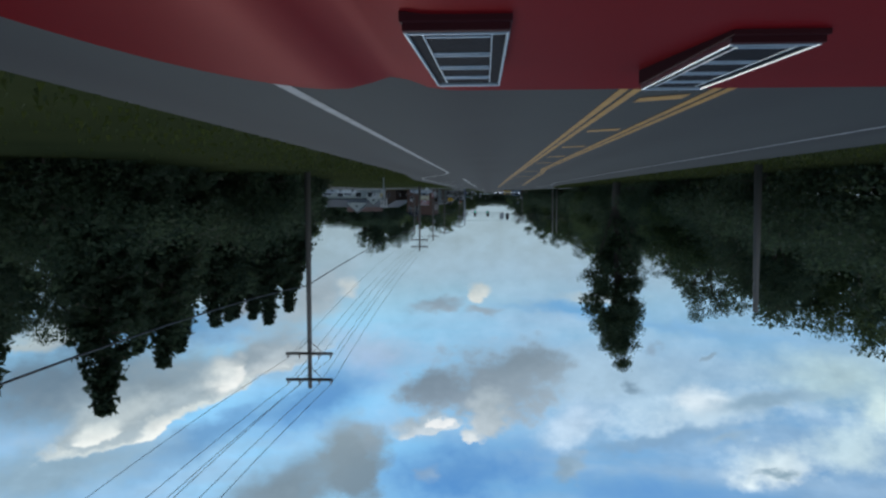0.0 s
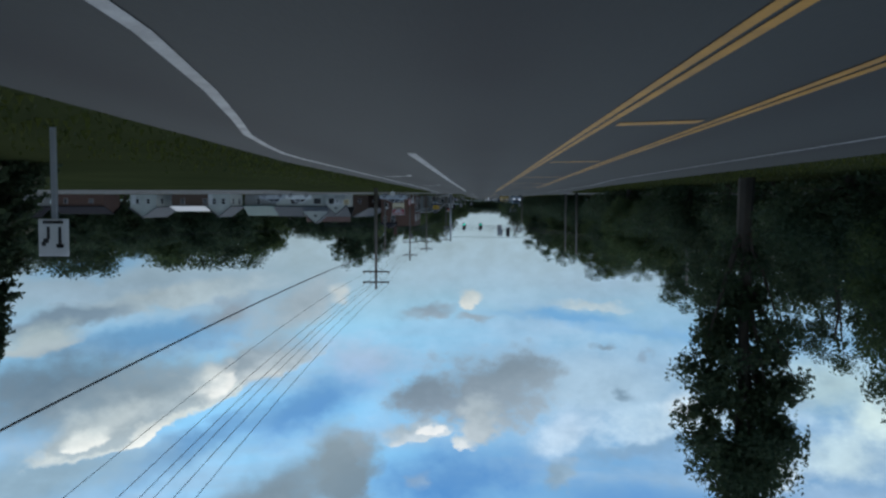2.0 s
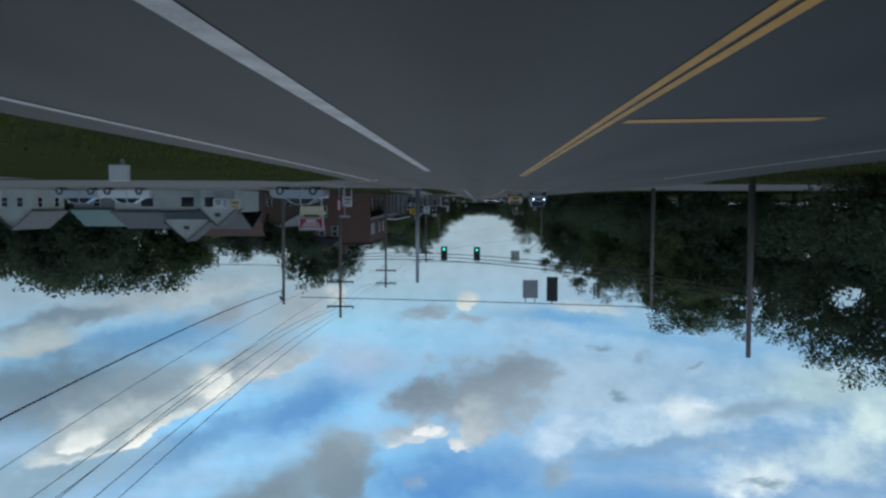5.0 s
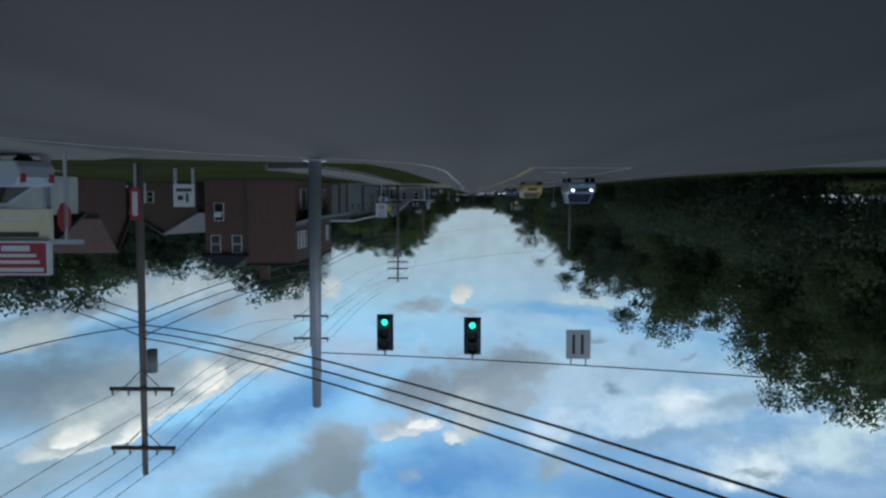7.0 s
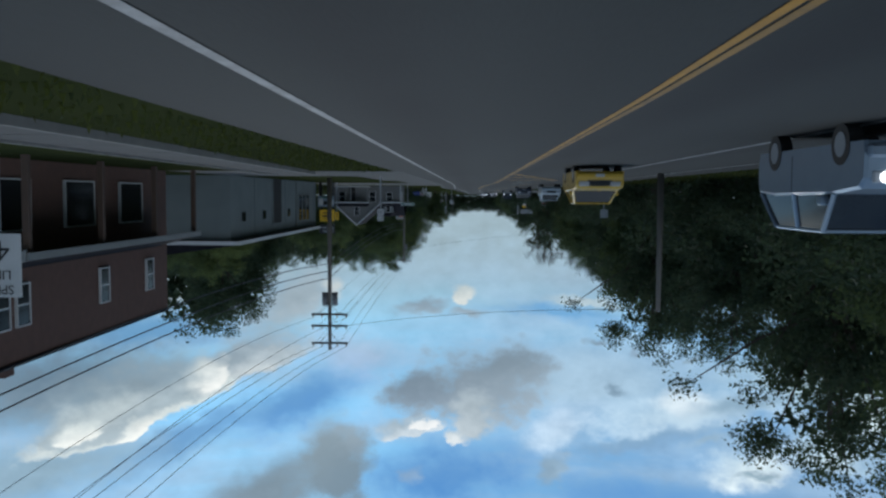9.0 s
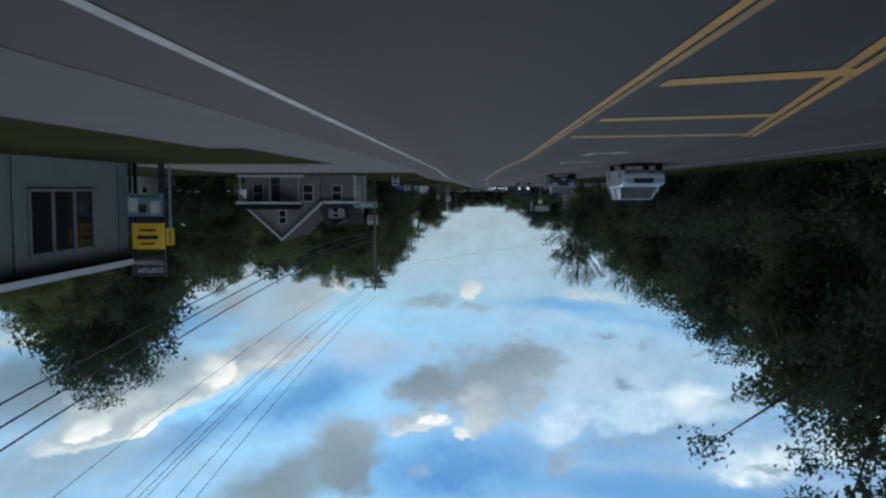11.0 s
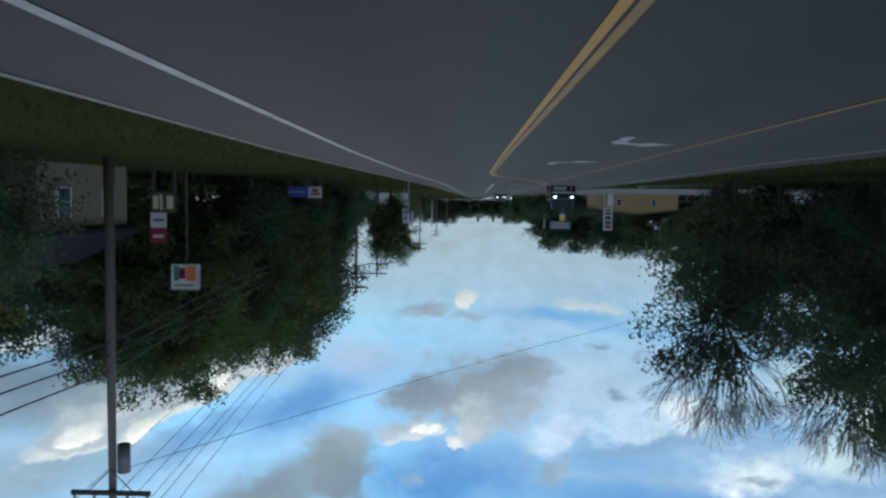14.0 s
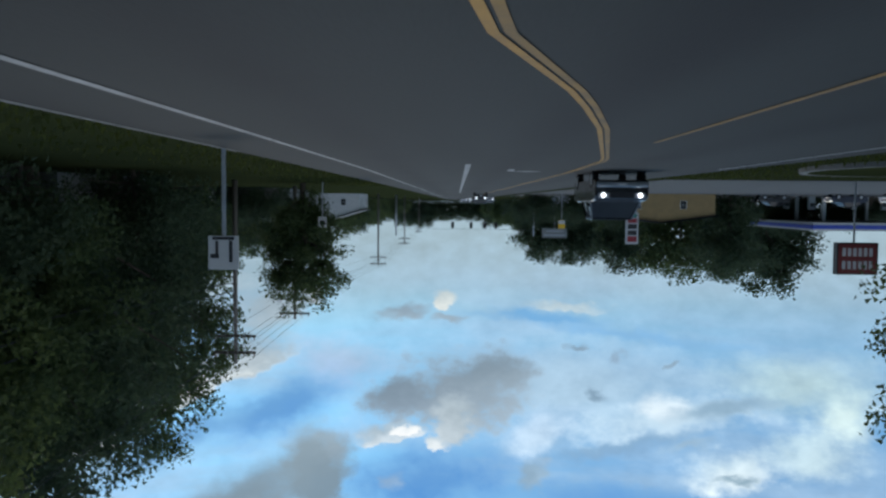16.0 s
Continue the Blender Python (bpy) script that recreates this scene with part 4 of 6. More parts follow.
for i in range(10):
    plant(SHRUB, -68 + 6 * i, 486 + (i % 3), 4.6, 1.4)

for x, y, h in ((-20, 536, 13), (-24.5, 541, 14), (-29, 537, 14), (-33.5, 533, 13), (-60, 540, 16), (-67, 538, 20), (-74, 541, 17)):
    plant(FARTREE, x, y, h)

# tufts along the verges
gv, gf = [], []
rngg = np.random.default_rng(5)
for k in range(26000):
    side = 1 if k % 2 else -1
    y = rngg.uniform(-2, 420)
    e = lerp(EDGE_R, y) if side > 0 else lerp(EDGE_L, y)
    x = e + side * abs(rngg.normal(0, 2.2)) + side * 0.02
    if side > 0 and (164 < y < 196 or 250 < y < 310) or side < 0 and (168 < y < 204 or 395 < y < 472):
        continue
    if side > 0 and 197 < y < 252 and x - lerp(slab_l, y) > -0.25 and x - lerp(slab_l, y) < 2.0:
        continue
    hh, a = rngg.uniform(0.04, 0.13), rngg.uniform(0, 6.283)
    dx, dy = math.cos(a) * 0.05, math.sin(a) * 0.05
    b0 = len(gv)
    gv += [(x - dx, y - dy, -0.02), (x + dx, y + dy, -0.02), (x + dy * 0.8, y - dx * 0.8, hh)]
    gf.append((b0, b0 + 1, b0 + 2))
tagged(raw("grass", gv, gf, M_BLADE), "short rough grass tufts along the road's verges", "grass", kind="stuff")


# ---- poles and wires ----
def utility_pole(x, y, h, arms, transformers=0, turn=0, half=1.25, label="weathered wooden utility pole with crossarms and insulators"):
    ob = thing("utility_pole", label, "utility pole", pose(x, y, 0, 0, 0, turn), "utility poles")
    part("pole", tube((0, 0, -0.05), (0, 0, h), 0.17, 0.11, 12), M_POLE, ob, smooth=True)
    for za in arms:
        arm = part("crossarm", box(-half, half, -0.15 - 0.06, -0.15 + 0.06, za - 0.07, za + 0.07, 0.01), M_ARM, ob)
        for s in (-1, 1):
            part("brace", tube((0, -0.16, za - 0.75), (s * 0.7, -0.16, za - 0.05), 0.018, sides=5), M_ARM, arm)
        for xi in (-0.92, -0.42, 0.42, 0.92):
            part("insulator", tube((xi * half, -0.15, za + 0.07), (xi * half, -0.15, za + 0.27), 0.055, 0.03, 7), M_PORCELAIN, arm)
    for k in range(transformers):
        part("transformer", tube((0.34 * (1 if k % 2 else -1), 0.06, arms[0] - 1.5), (0.34 * (1 if k % 2 else -1), 0.06, arms[0] - 0.6), 0.2, 0.2, 14), M_TRANSFORMER, ob, "grey cylindrical transformer", True)
    return ob


RIGHT = [(9.4, -26, 11.5, (9.8, 11.0)), (9.6, 44.3, 11.5, (9.6, 11.0)), (10.2, 124.4, 9.6, (7.9, 8.9)), (12.9, 196, 12.0, (8.6, 10.9)), (11.7, 224, 12.0, (9.8, 11.4)), (9.3, 268, 11.9, (9.4, 10.2, 11.4)), (10.5, 345, 12.0, (10.4, 11.6)),
         (11.5, 406, 11.0, (9.3, 10.3)), (10.7, 492, 11.6, (10.2, 11.3)), (10.5, 560, 11.6, (10.2, 11.3)), (10.4, 640, 11.6, (10.2, 11.3))]
for i, (x, y, h, arms) in enumerate(RIGHT):
    utility_pole(x, y, h, arms, 2 if i == 5 else (1 if i in (3, 6) else 0))
utility_pole(16.6, 189, 9.9, (9.4,), turn=70)
utility_pole(11.7, 426, 11.1, (9.4, 10.6))
LP = "plain weathered wooden utility pole at the roadside"
for x, y, h in ((-10.8, 35, 6.0), (-12.5, 158, 8.4), (-14.0, 187.5, 9.7), (-9.9, 252.5, 6.9), (-17.5, 118, 8.4), (-17.5, 380, 8.5), (-20.0, 154.7, 8.0)):
    utility_pole(x, y, h, (), label=LP)


def cable(a, b, sag, r, label="black overhead cable hanging between poles"):
    a, b = Vector(a), Vector(b)
    n = 14
    path = [a.lerp(b, k / n) - Vector((0, 0, 4 * sag * (k / n) * (1 - k / n))) for k in range(n + 1)]
    vv, ff = [], []
    tube_rows(vv, ff, path, [r] * (n + 1), 5)
    return tagged(raw("overhead_cable", vv, ff, M_WIRE), label, "cable", "overhead cables")


for (x0, y0, h0, a0), (x1, y1, h1, a1) in zip(RIGHT, RIGHT[1:]):
    for off in (-1.15, -0.5, 0.5, 1.15):
        cable((x0 + off, y0 - 0.15, a0[-1] + 0.26), (x1 + off, y1 - 0.15, a1[-1] + 0.26), 0.9, 0.012)
    for off in (-1.15, 1.15):
        cable((x0 + off, y0 - 0.15, a0[0] + 0.26), (x1 + off, y1 - 0.15, a1[0] + 0.26), 0.9, 0.010)
# thick telephone cables below
cable((9.5, -26, 6.0), (9.7, 44.3, 6.0), 1.2, 0.030)
cable((9.7, 44.3, 6.0), (10.3, 124.4, 6.2), 0.5, 0.030)
cable((10.3, 124.4, 6.2), (16.6, 189, 8.7), 0.5, 0.028)
for k, (z0, z1, z2, z3) in enumerate(((6.6, 7.0, 6.9, 6.6), (6.1, 6.6, 6.4, 6.1), (5.7, 6.0, 5.9, 5.7))):
    cable((12.9, 196, z0), (11.7, 224, z1), 0.35, 0.026)
    cable((11.7, 224, z1), (9.3, 268, z2), 0.6, 0.026)
    cable((9.3, 268, z2), (10.5, 345, z3), 0.9, 0.026)
    cable((10.5, 345, z3), (11.5, 406, z3), 0.8, 0.026)
    cable((12.9, 196, 6.65 - 0.26 * k), (-20.0, 154.7, 7.2 - 0.28 * k), 1.3, 0.026)
    cable((12.9, 196, z0), (32, 214, 6.5 - 0.3 * k), 0.4, 0.024)
cable((16.6, 189, 6.6), (60, 170, 7.5), 0.8, 0.024)
cable((16.6, 189, 6.6), (12.9, 196, 6.2), 0.2, 0.024)
cable((10.5, 345, 9.8), (-17.5, 380, 8.3), 0.3, 0.011)
cable((9.3, 268, 10.4), (-9.9, 252.5, 6.8), 0.4, 0.012)
cable((12.5, 386, 5.2), (30, 352, 6.0), 0.4, 0.02)

# ---- signals on span wires ----
mast = thing("signal_mast", "smooth grey steel strain pole carrying the signal wire", "signal mast", pose(5.45, 192, 0))
part("pole", tube((0, 0, -0.05), (0, 0, 8.2), 0.21, 0.15, 18), M_STEEL, mast, smooth=True)
part("base_plate", box(-0.35, 0.35, -0.35, 0.35, -0.02, 0.06, 0.01), M_STEEL, mast)
part("cap", tube((0, 0, 8.2), (0, 0, 8.27), 0.16, 0.1, 18), M_STEEL, mast)
cable((5.45, 192, 6.42), (-14.0, 187.5, 6.62), 0.12, 0.02, "steel span wire carrying traffic signals")
cable((-12.5, 158, 6.2), (9.5, 162, 6.2), 0.05, 0.02, "steel span wire carrying traffic signals")


def signal(x, y, z0, lit, turn=0):
    """A three-lens head hanging from its wire; z0: its underside."""
    ob = thing("traffic_signal", "black three-lens traffic signal showing green on a span wire" if lit else "dark traffic signal hanging from a span wire", "traffic signal", pose(x, y, z0, 0, 0, turn), "traffic signals")
    part("housing", box(-0.19, 0.19, -0.1, 0.14, 0, 1.08, 0.03), M_BLACK, ob)
    part("backplate", box(-0.27, 0.27, 0.1, 0.115, -0.06, 1.14), M_BLACK, ob)
    for k in range(3):
        z = 0.18 + 0.36 * k
        part("lens", tube((0, -0.125, z), (0, -0.095, z), 0.085, 0.105, 20), M_GREENLIGHT if lit and k == 0 else M_LENS_OFF, ob, "glowing green lens" if lit and k == 0 else "")
        bm = bmesh.new()
        n = 14
        for rr in (0.165, 0.155):
            for yy in (-0.34, -0.10):
                for i in range(n + 1):
                    w = math.pi * (-0.15 + 1.3 * i / n)
                    bm.verts.new((rr * math.cos(w), yy, z + rr * math.sin(w)))
        bm.verts.ensure_lookup_table()
        m = n + 1
        for i in range(n):
            bm.faces.new([bm.verts[q] for q in (i, i + 1, m + i + 1, m + i)])
            bm.faces.new([bm.verts[q] for q in (2 * m + i, 3 * m + i, 3 * m + i + 1, 2 * m + i + 1)])
            bm.faces.new([bm.verts[q] for q in (i, 2 * m + i, 2 * m + i + 1, i + 1)])
        part("visor", bm, M_BLACK, ob)
    part("hanger", tube((0, 0, 1.08), (0, 0, 1.28), 0.035, sides=8), M_STEEL, ob)
    return ob


def on_wire(x, a, b, sag):
    """The place on a span wire at x."""
    s = (x - a[0]) / (b[0] - a[0])
    p = Vector(a).lerp(Vector(b), s)
    return p.x, p.y, p.z - 4 * sag * s * (1 - s)


SPAN = ((5.45, 192, 6.42), (-14.0, 187.5, 6.62), 0.12)
SPAN_NEAR = ((-12.5, 158, 6.2), (9.5, 162, 6.2), 0.05)
for x in (3.1, 0.25):
    wx, wy, wz = on_wire(x, *SPAN)
    signal(wx, wy, wz - 1.28, True)
wx, wy, wz = on_wire(-3.45, *SPAN_NEAR)
signal(wx, wy, wz - 1.28, False, 180)


SPAN_FAR = ((9.5, 516, 6.5), (-16.5, 516, 6.5), 0.15)
cable(*SPAN_FAR, 0.025, "steel span wire carrying traffic signals")
for x in (-1.2, -4.7, -7.3, -9.4):
    wx, wy, wz = on_wire(x, *SPAN_FAR)
    signal(wx, wy, wz - 1.28, False)
for x in (9.5, -16.5):
    far_mast = thing("signal_mast", "smooth grey steel strain pole carrying the signal wire", "signal mast", pose(x, 516, 0))
    part("pole", tube((0, 0, -0.05), (0, 0, 7.6), 0.2, 0.14, 14), M_STEEL, far_mast, smooth=True)
    part("cap", tube((0, 0, 7.6), (0, 0, 7.66), 0.15, 0.1, 14), M_STEEL, far_mast)


def sign(x, y, z0, w, h, face, label, category="sign", posts=1, turn=0, bars=(), frame_mat=None, post_mat=None, hang=0.0, depth=0.03):
    """A board on posts or hangers. bars: x, z, width, height and material of painted strips, from the board's middle."""
    ob = thing("sign", label, category, pose(x, y, 0, 0, 0, turn))
    board = part("board", box(-w / 2, w / 2, -depth / 2, depth / 2, z0, z0 + h, min(0.01, depth / 4)), face, ob)
    if frame_mat:
        e = max(0.03, 0.03 * w)
        for a, b, c, d in ((-w / 2 - e, w / 2 + e, z0 - e, z0), (-w / 2 - e, w / 2 + e, z0 + h, z0 + h + e), (-w / 2 - e, -w / 2, z0, z0 + h), (w / 2, w / 2 + e, z0, z0 + h)):
            part("frame_bar", box(a, b, -depth / 2 - 0.02, depth / 2 + 0.02, c, d), frame_mat, ob)
    for bx, bz, bw, bh, bmt in bars:
        part("printed_bar", box(bx - bw / 2, bx + bw / 2, -depth / 2 - 0.006, -depth / 2, z0 + h / 2 + bz - bh / 2, z0 + h / 2 + bz + bh / 2), bmt, board)
    pm = post_mat or M_STEEL
    if hang:
        for s in (-0.3, 0.3):
            part("hanger", tube((s * w, 0, z0 + h), (s * w, 0, z0 + h + hang), 0.025, sides=6), pm, ob)
    elif posts == 1:
        part("post", box(-0.04, 0.04, depth / 2 + 0.002, depth / 2 + 0.07, -0.05, z0 + h * 0.9), pm, ob)
    else:
        for s in (-0.42, 0.42):
            part("post", box(s * w - 0.06, s * w + 0.06, depth / 2 + 0.002, depth / 2 + 0.1, -0.05, z0 + h * 0.95), pm, ob)
    return ob


def lettering(text, size, parent, x, z, y, mat=None):
    cu = bpy.data.curves.new("lettering", "FONT")
    cu.body, cu.size, cu.align_x, cu.align_y, cu.extrude = text, size, "CENTER", "CENTER", 0.002
    tmp = bpy.data.objects.new("lettering", cu)
    me = bpy.data.meshes.new_from_object(tmp)
    bpy.data.objects.remove(tmp)
    me.materials.append(mat or M_BLACK)
    ob = new("lettering", me)
    ob.parent = parent
    ob.matrix_basis = pose(x, y, z, 90, 0, 0)
    return ob


wx, wy, wz = on_wire(-3.0, *SPAN)
sign(wx, wy, wz - 1.1, 0.75, 0.9, M_WHITE, "white lane-use sign hanging from a span wire, worn", hang=0.21, bars=((-0.12, 0, 0.08, 0.6, M_BLACK), (0.14, 0, 0.08, 0.6, M_BLACK)))
wx, wy, wz = on_wire(-2.4, *SPAN_NEAR)
sign(wx, wy, wz - 1.15, 0.75, 0.9, M_STEEL, "grey back of a lane-use sign hanging from a span wire", hang=0.26)
s = sign(6.45, 222.2, 1.75, 0.76, 0.95, M_WHITE, "white speed limit sign with black lettering on a post", frame_mat=None)
lettering("SPEED", 0.20, s, 0, 2.58, -0.021)
lettering("LIMIT", 0.20, s, 0, 2.36, -0.021)
lettering("45", 0.44, s, 0, 2.0, -0.021)
LANE = ((-0.11, 0.0, 0.05, 0.34, M_BLACK), (-0.11, 0.13, 0.12, 0.06, M_BLACK), (0.08, -0.08, 0.05, 0.2, M_BLACK), (0.12, 0.05, 0.09, 0.07, M_BLACK), (0.16, 0.10, 0.07, 0.07, M_BLACK), (0, -0.25, 0.34, 0.05, M_BLACK))
sign(7.25, 57.8, 1.46, 0.50, 0.61, M_WHITE, "white right-lane-must-turn sign with arrows on a post", bars=LANE)
sign(3.7, 375, 1.98, 0.70, 0.78, M_WHITE, "white lane-use sign with black arrows on a post", bars=((-0.17, -0.03, 0.08, 0.5, M_BLACK), (0.15, -0.12, 0.07, 0.3, M_BLACK), (0.2, 0.08, 0.2, 0.1, M_BLACK), (0, -0.33, 0.5, 0.07, M_BLACK)))
sign(6.9, 410, 2.2, 0.55, 0.7, M_WHITE, "small white roadside sign on a post", bars=((0, 0.05, 0.3, 0.3, M_BLACK),))
sign(-10.25, 273, 2.12, 0.56, 0.62, M_STEEL, "grey back of a square road sign on a post")
r = sign(5.3, 263.7, 1.98, 0.48, 0.5, M_BLACK, "white route marker with junction plate on a post", depth=0.02)
badge = bmesh.new()
badge.faces.new([badge.verts.new((0.225 * math.cos(a), -0.016, 2.23 + 0.24 * max(-0.85, min(0.95, math.sin(a) * 1.3)))) for a in [6.283 * k / 28 for k in range(28)]])
part("shield", badge, M_WHITE, r)
lettering("48", 0.30, r, 0, 2.22, -0.02)
part("plate", box(-0.20, 0.20, -0.02, 0.0, 2.50, 2.80), M_WHITE, r)
lettering("JCT", 0.19, r, 0, 2.65, -0.024)
sign(13.2, 289.5, 2.55, 1.35, 1.1, M_YELLOW, "yellow shop sign above a black letter board on posts", posts=2, post_mat=M_BLACK, bars=((0, 0.05, 0.9, 0.16, M_BLACK), (0, -0.25, 0.7, 0.1, M_BLACK), (0, 0.32, 0.6, 0.08, M_BLACK)), depth=0.2)
board = sign(13.2, 289.5, 3.95, 1.45, 0.85, M_BLACK, "black letter board with white lettering above a yellow sign", posts=2, post_mat=M_BLACK, depth=0.2)
lettering("CUSTOM", 0.27, board, -0.1, 4.55, -0.106, M_WHITE)
lettering("COLLISION", 0.25, board, 0, 4.22, -0.106, M_WHITE)
sign(13.25, 289.3, 1.3, 1.55, 0.95, M_LIGHTBLUE, "pale printed board low between dark posts", posts=2, post_mat=M_BLACK, bars=((-0.45, 0.1, 0.4, 0.5, M_WHITE), (0.1, 0.15, 0.35, 0.35, M_BLACK), (0.5, 0.0, 0.4, 0.6, M_WHITE), (0, -0.36, 1.3, 0.1, M_GREEN)))
sign(12.3, 289.6, 2.75, 0.35, 0.75, M_YELLOW, "narrow yellow sign beside the shop sign", bars=((0, 0, 0.06, 0.6, M_BLACK),))
sign(14.4, 190.2, 1.6, 2.0, 1.0, M_CREAM, "cream shop board on posts beside the junction", posts=2, depth=0.25, bars=((0, 0.3, 1.3, 0.16, M_ARM), (0, -0.2, 1.0, 0.07, M_WHITE)))
sign(14.4, 190.0, 2.65, 1.95, 0.95, M_REDSIGN, "red and white letter board on posts", posts=2, depth=0.25, frame_mat=M_WHITE, bars=((0, 0.36, 1.75, 0.12, M_WHITE), (0, 0.12, 1.5, 0.10, M_WHITE), (0, -0.08, 1.3, 0.10, M_WHITE), (0, -0.3, 0.9, 0.18, M_WHITE)))
stop = thing("stop_sign", "stop sign with street-name blade on a steel post", "sign", pose(10.9, 186, 0))
part("post", box(-0.035, 0.035, -0.035, 0.035, -0.05, 2.33), M_STEEL, stop)
bm = bmesh.new()
ring = [[bm.verts.new((xx, 0.4 * math.cos(math.pi * (k + 0.5) / 4), 1.75 + 0.4 * math.sin(math.pi * (k + 0.5) / 4))) for k in range(8)] for xx in (0.04, 0.055)]
bm.faces.new(ring[0][::-1])
bm.faces.new(ring[1])
for k in range(8):
    bm.faces.new((ring[0][k], ring[0][(k + 1) % 8], ring[1][(k + 1) % 8], ring[1][k]))
part("octagon", bm, M_REDSIGN, stop, "red octagonal plate")
part("name_blade", box(-0.45, 0.45, -0.015, 0.015, 2.33, 2.46), M_STEEL, stop, "weathered street-name blade")
sign(13.1, 201.6, 0.7, 0.95, 1.0, M_WHITE, "white yard sign with dark printing in the grass", posts=2, bars=((0, -0.25, 0.7, 0.14, M_BLACK), (-0.15, 0.1, 0.12, 0.4, M_BLACK), (0.15, 0.1, 0.25, 0.2, M_BLACK)))
sign(12.95, 195.7, 0.9, 0.4, 1.2, M_REDSIGN, "narrow red sign fixed to a utility pole", bars=((0, 0, 0.2, 0.9, M_WHITE),))
sign(12.2, 356.7, 4.2, 1.15, 1.08, M_WHITE, "white shop sign with green red and orange stripes on a pole", post_mat=M_ARM, depth=0.3, frame_mat=M_STEEL, bars=((0.37, -0.16, 0.22, 0.66, M_GREEN), (-0.30, -0.16, 0.42, 0.66, M_ORANGE), (0.10, -0.16, 0.30, 0.50, M_REDSIGN), (0.10, -0.16, 0.12, 0.3, M_WHITE), (0, 0.36, 0.9, 0.1, M_TAN)))
sign(13.9, 358, 1.9, 0.75, 0.7, M_WHITE, "small white shop sign above a red board on a post", post_mat=M_ARM, bars=((0, 0, 0.5, 0.1, M_BLACK),))
sign(13.9, 358, 2.6, 0.75, 0.7, M_REDSIGN, "small red board on a post", bars=((0, 0.05, 0.5, 0.14, M_WHITE),))
sign(10.4, 372, 0.5, 1.25, 0.62, M_BLUE, "low blue board beside the road", posts=2, post_mat=M_ARM, bars=((0.1, 0.0, 1.0, 0.14, M_LIGHTBLUE),))
sign(9.3, 372, 0.46, 0.85, 0.7, M_WHITE, "low white board with a red mark beside the road", posts=2, post_mat=M_ARM, bars=((0, 0.1, 0.6, 0.14, M_REDSIGN), (0, -0.12, 0.4, 0.2, M_ARM)))
sign(13.4, 357.3, 0.95, 1.15, 0.95, M_ARM, "brown board with pale marks in front of trees", posts=2, post_mat=M_ARM, bars=((-0.3, 0, 0.3, 0.6, M_CREAM), (0.1, 0, 0.12, 0.7, M_CREAM), (0.35, 0, 0.25, 0.6, M_CREAM)))
sign(7.85, 318.5, 2.13, 1.6, 0.30, M_GREEN, "green street-name sign with white border on a post", bars=((-0.1, 0, 1.1, 0.13, M_WHITE), (0.62, 0, 0.14, 0.1, M_WHITE)), frame_mat=M_WHITE)
sign(5.9, 322, 0.2, 0.55, 0.58, M_WHITE, "small white yard sign with black printing", posts=2, bars=((0, 0.1, 0.4, 0.18, M_BLACK), (0, -0.2, 0.4, 0.12, M_BLACK)))
sign(10.4, 141.8, 0.15, 0.5, 0.45, M_WHITE, "small white box on a short post in the grass", post_mat=M_WHITE, depth=0.3)
sign(-22.0, 399, 3.15, 1.95, 1.5, M_MAROON, "large maroon shop sign with pale letter shapes on a pole", depth=0.4, frame_mat=M_BLACK, post_mat=M_STEEL,
     bars=tuple((-0.68 + 0.27 * k, 0.33, 0.17, 0.42, M_WHITE) for k in range(6)) + tuple((-0.68 + 0.27 * k, -0.33, 0.17, 0.42, M_WHITE) for k in range(6)))
sign(-19.9, 443.5, 2.2, 1.2, 3.2, M_WHITE, "tall white price sign with coloured panels", posts=2, depth=0.4, frame_mat=M_STEEL, bars=((0, 1.1, 0.95, 0.6, M_REDSIGN), (0, 0.45, 0.95, 0.5, M_BLACK), (0, -0.2, 0.95, 0.5, M_BLACK), (0, -0.8, 0.95, 0.45, M_REDSIGN), (0, -1.3, 0.95, 0.35, M_GREEN)))
sign(-18.6, 500, 5.6, 4.2, 1.6, M_PALE, "tall pale letter board on a pole", depth=0.4, bars=((0, 0.35, 3.6, 0.3, M_STEEL), (0, -0.3, 3.0, 0.3, M_STEEL)))
sign(-16.0, 470, 3.6, 0.9, 1.1, M_YELLOW, "small yellow and white shop sign on a post", bars=((0, -0.3, 0.9, 0.45, M_WHITE),))


# ---- buildings ----
def window_on(wall, name, w, h, m, muntin=True, label=""):
    """A window set on a wall: frame, sill, panes. m: its foot's middle on the wall, facing -y."""
    win = part(name, box(-w / 2, w / 2, -0.02, 0.05, 0, h), M_GLASS, wall, label)
    win.matrix_basis = m
    e = 0.055
    for a, b, c, d in ((-w / 2 - e, -w / 2, -e, h + e), (w / 2, w / 2 + e, -e, h + e), (-w / 2, w / 2, h, h + e), (-w / 2, w / 2, -e, 0)):
        part("window_frame", box(a, b, -0.06, 0.05, c, d), M_WHITE, win)
    if muntin:
        part("sash", box(-w / 2, w / 2, -0.04, -0.021, h / 2 - 0.03, h / 2 + 0.03), M_WHITE, win)
    return win


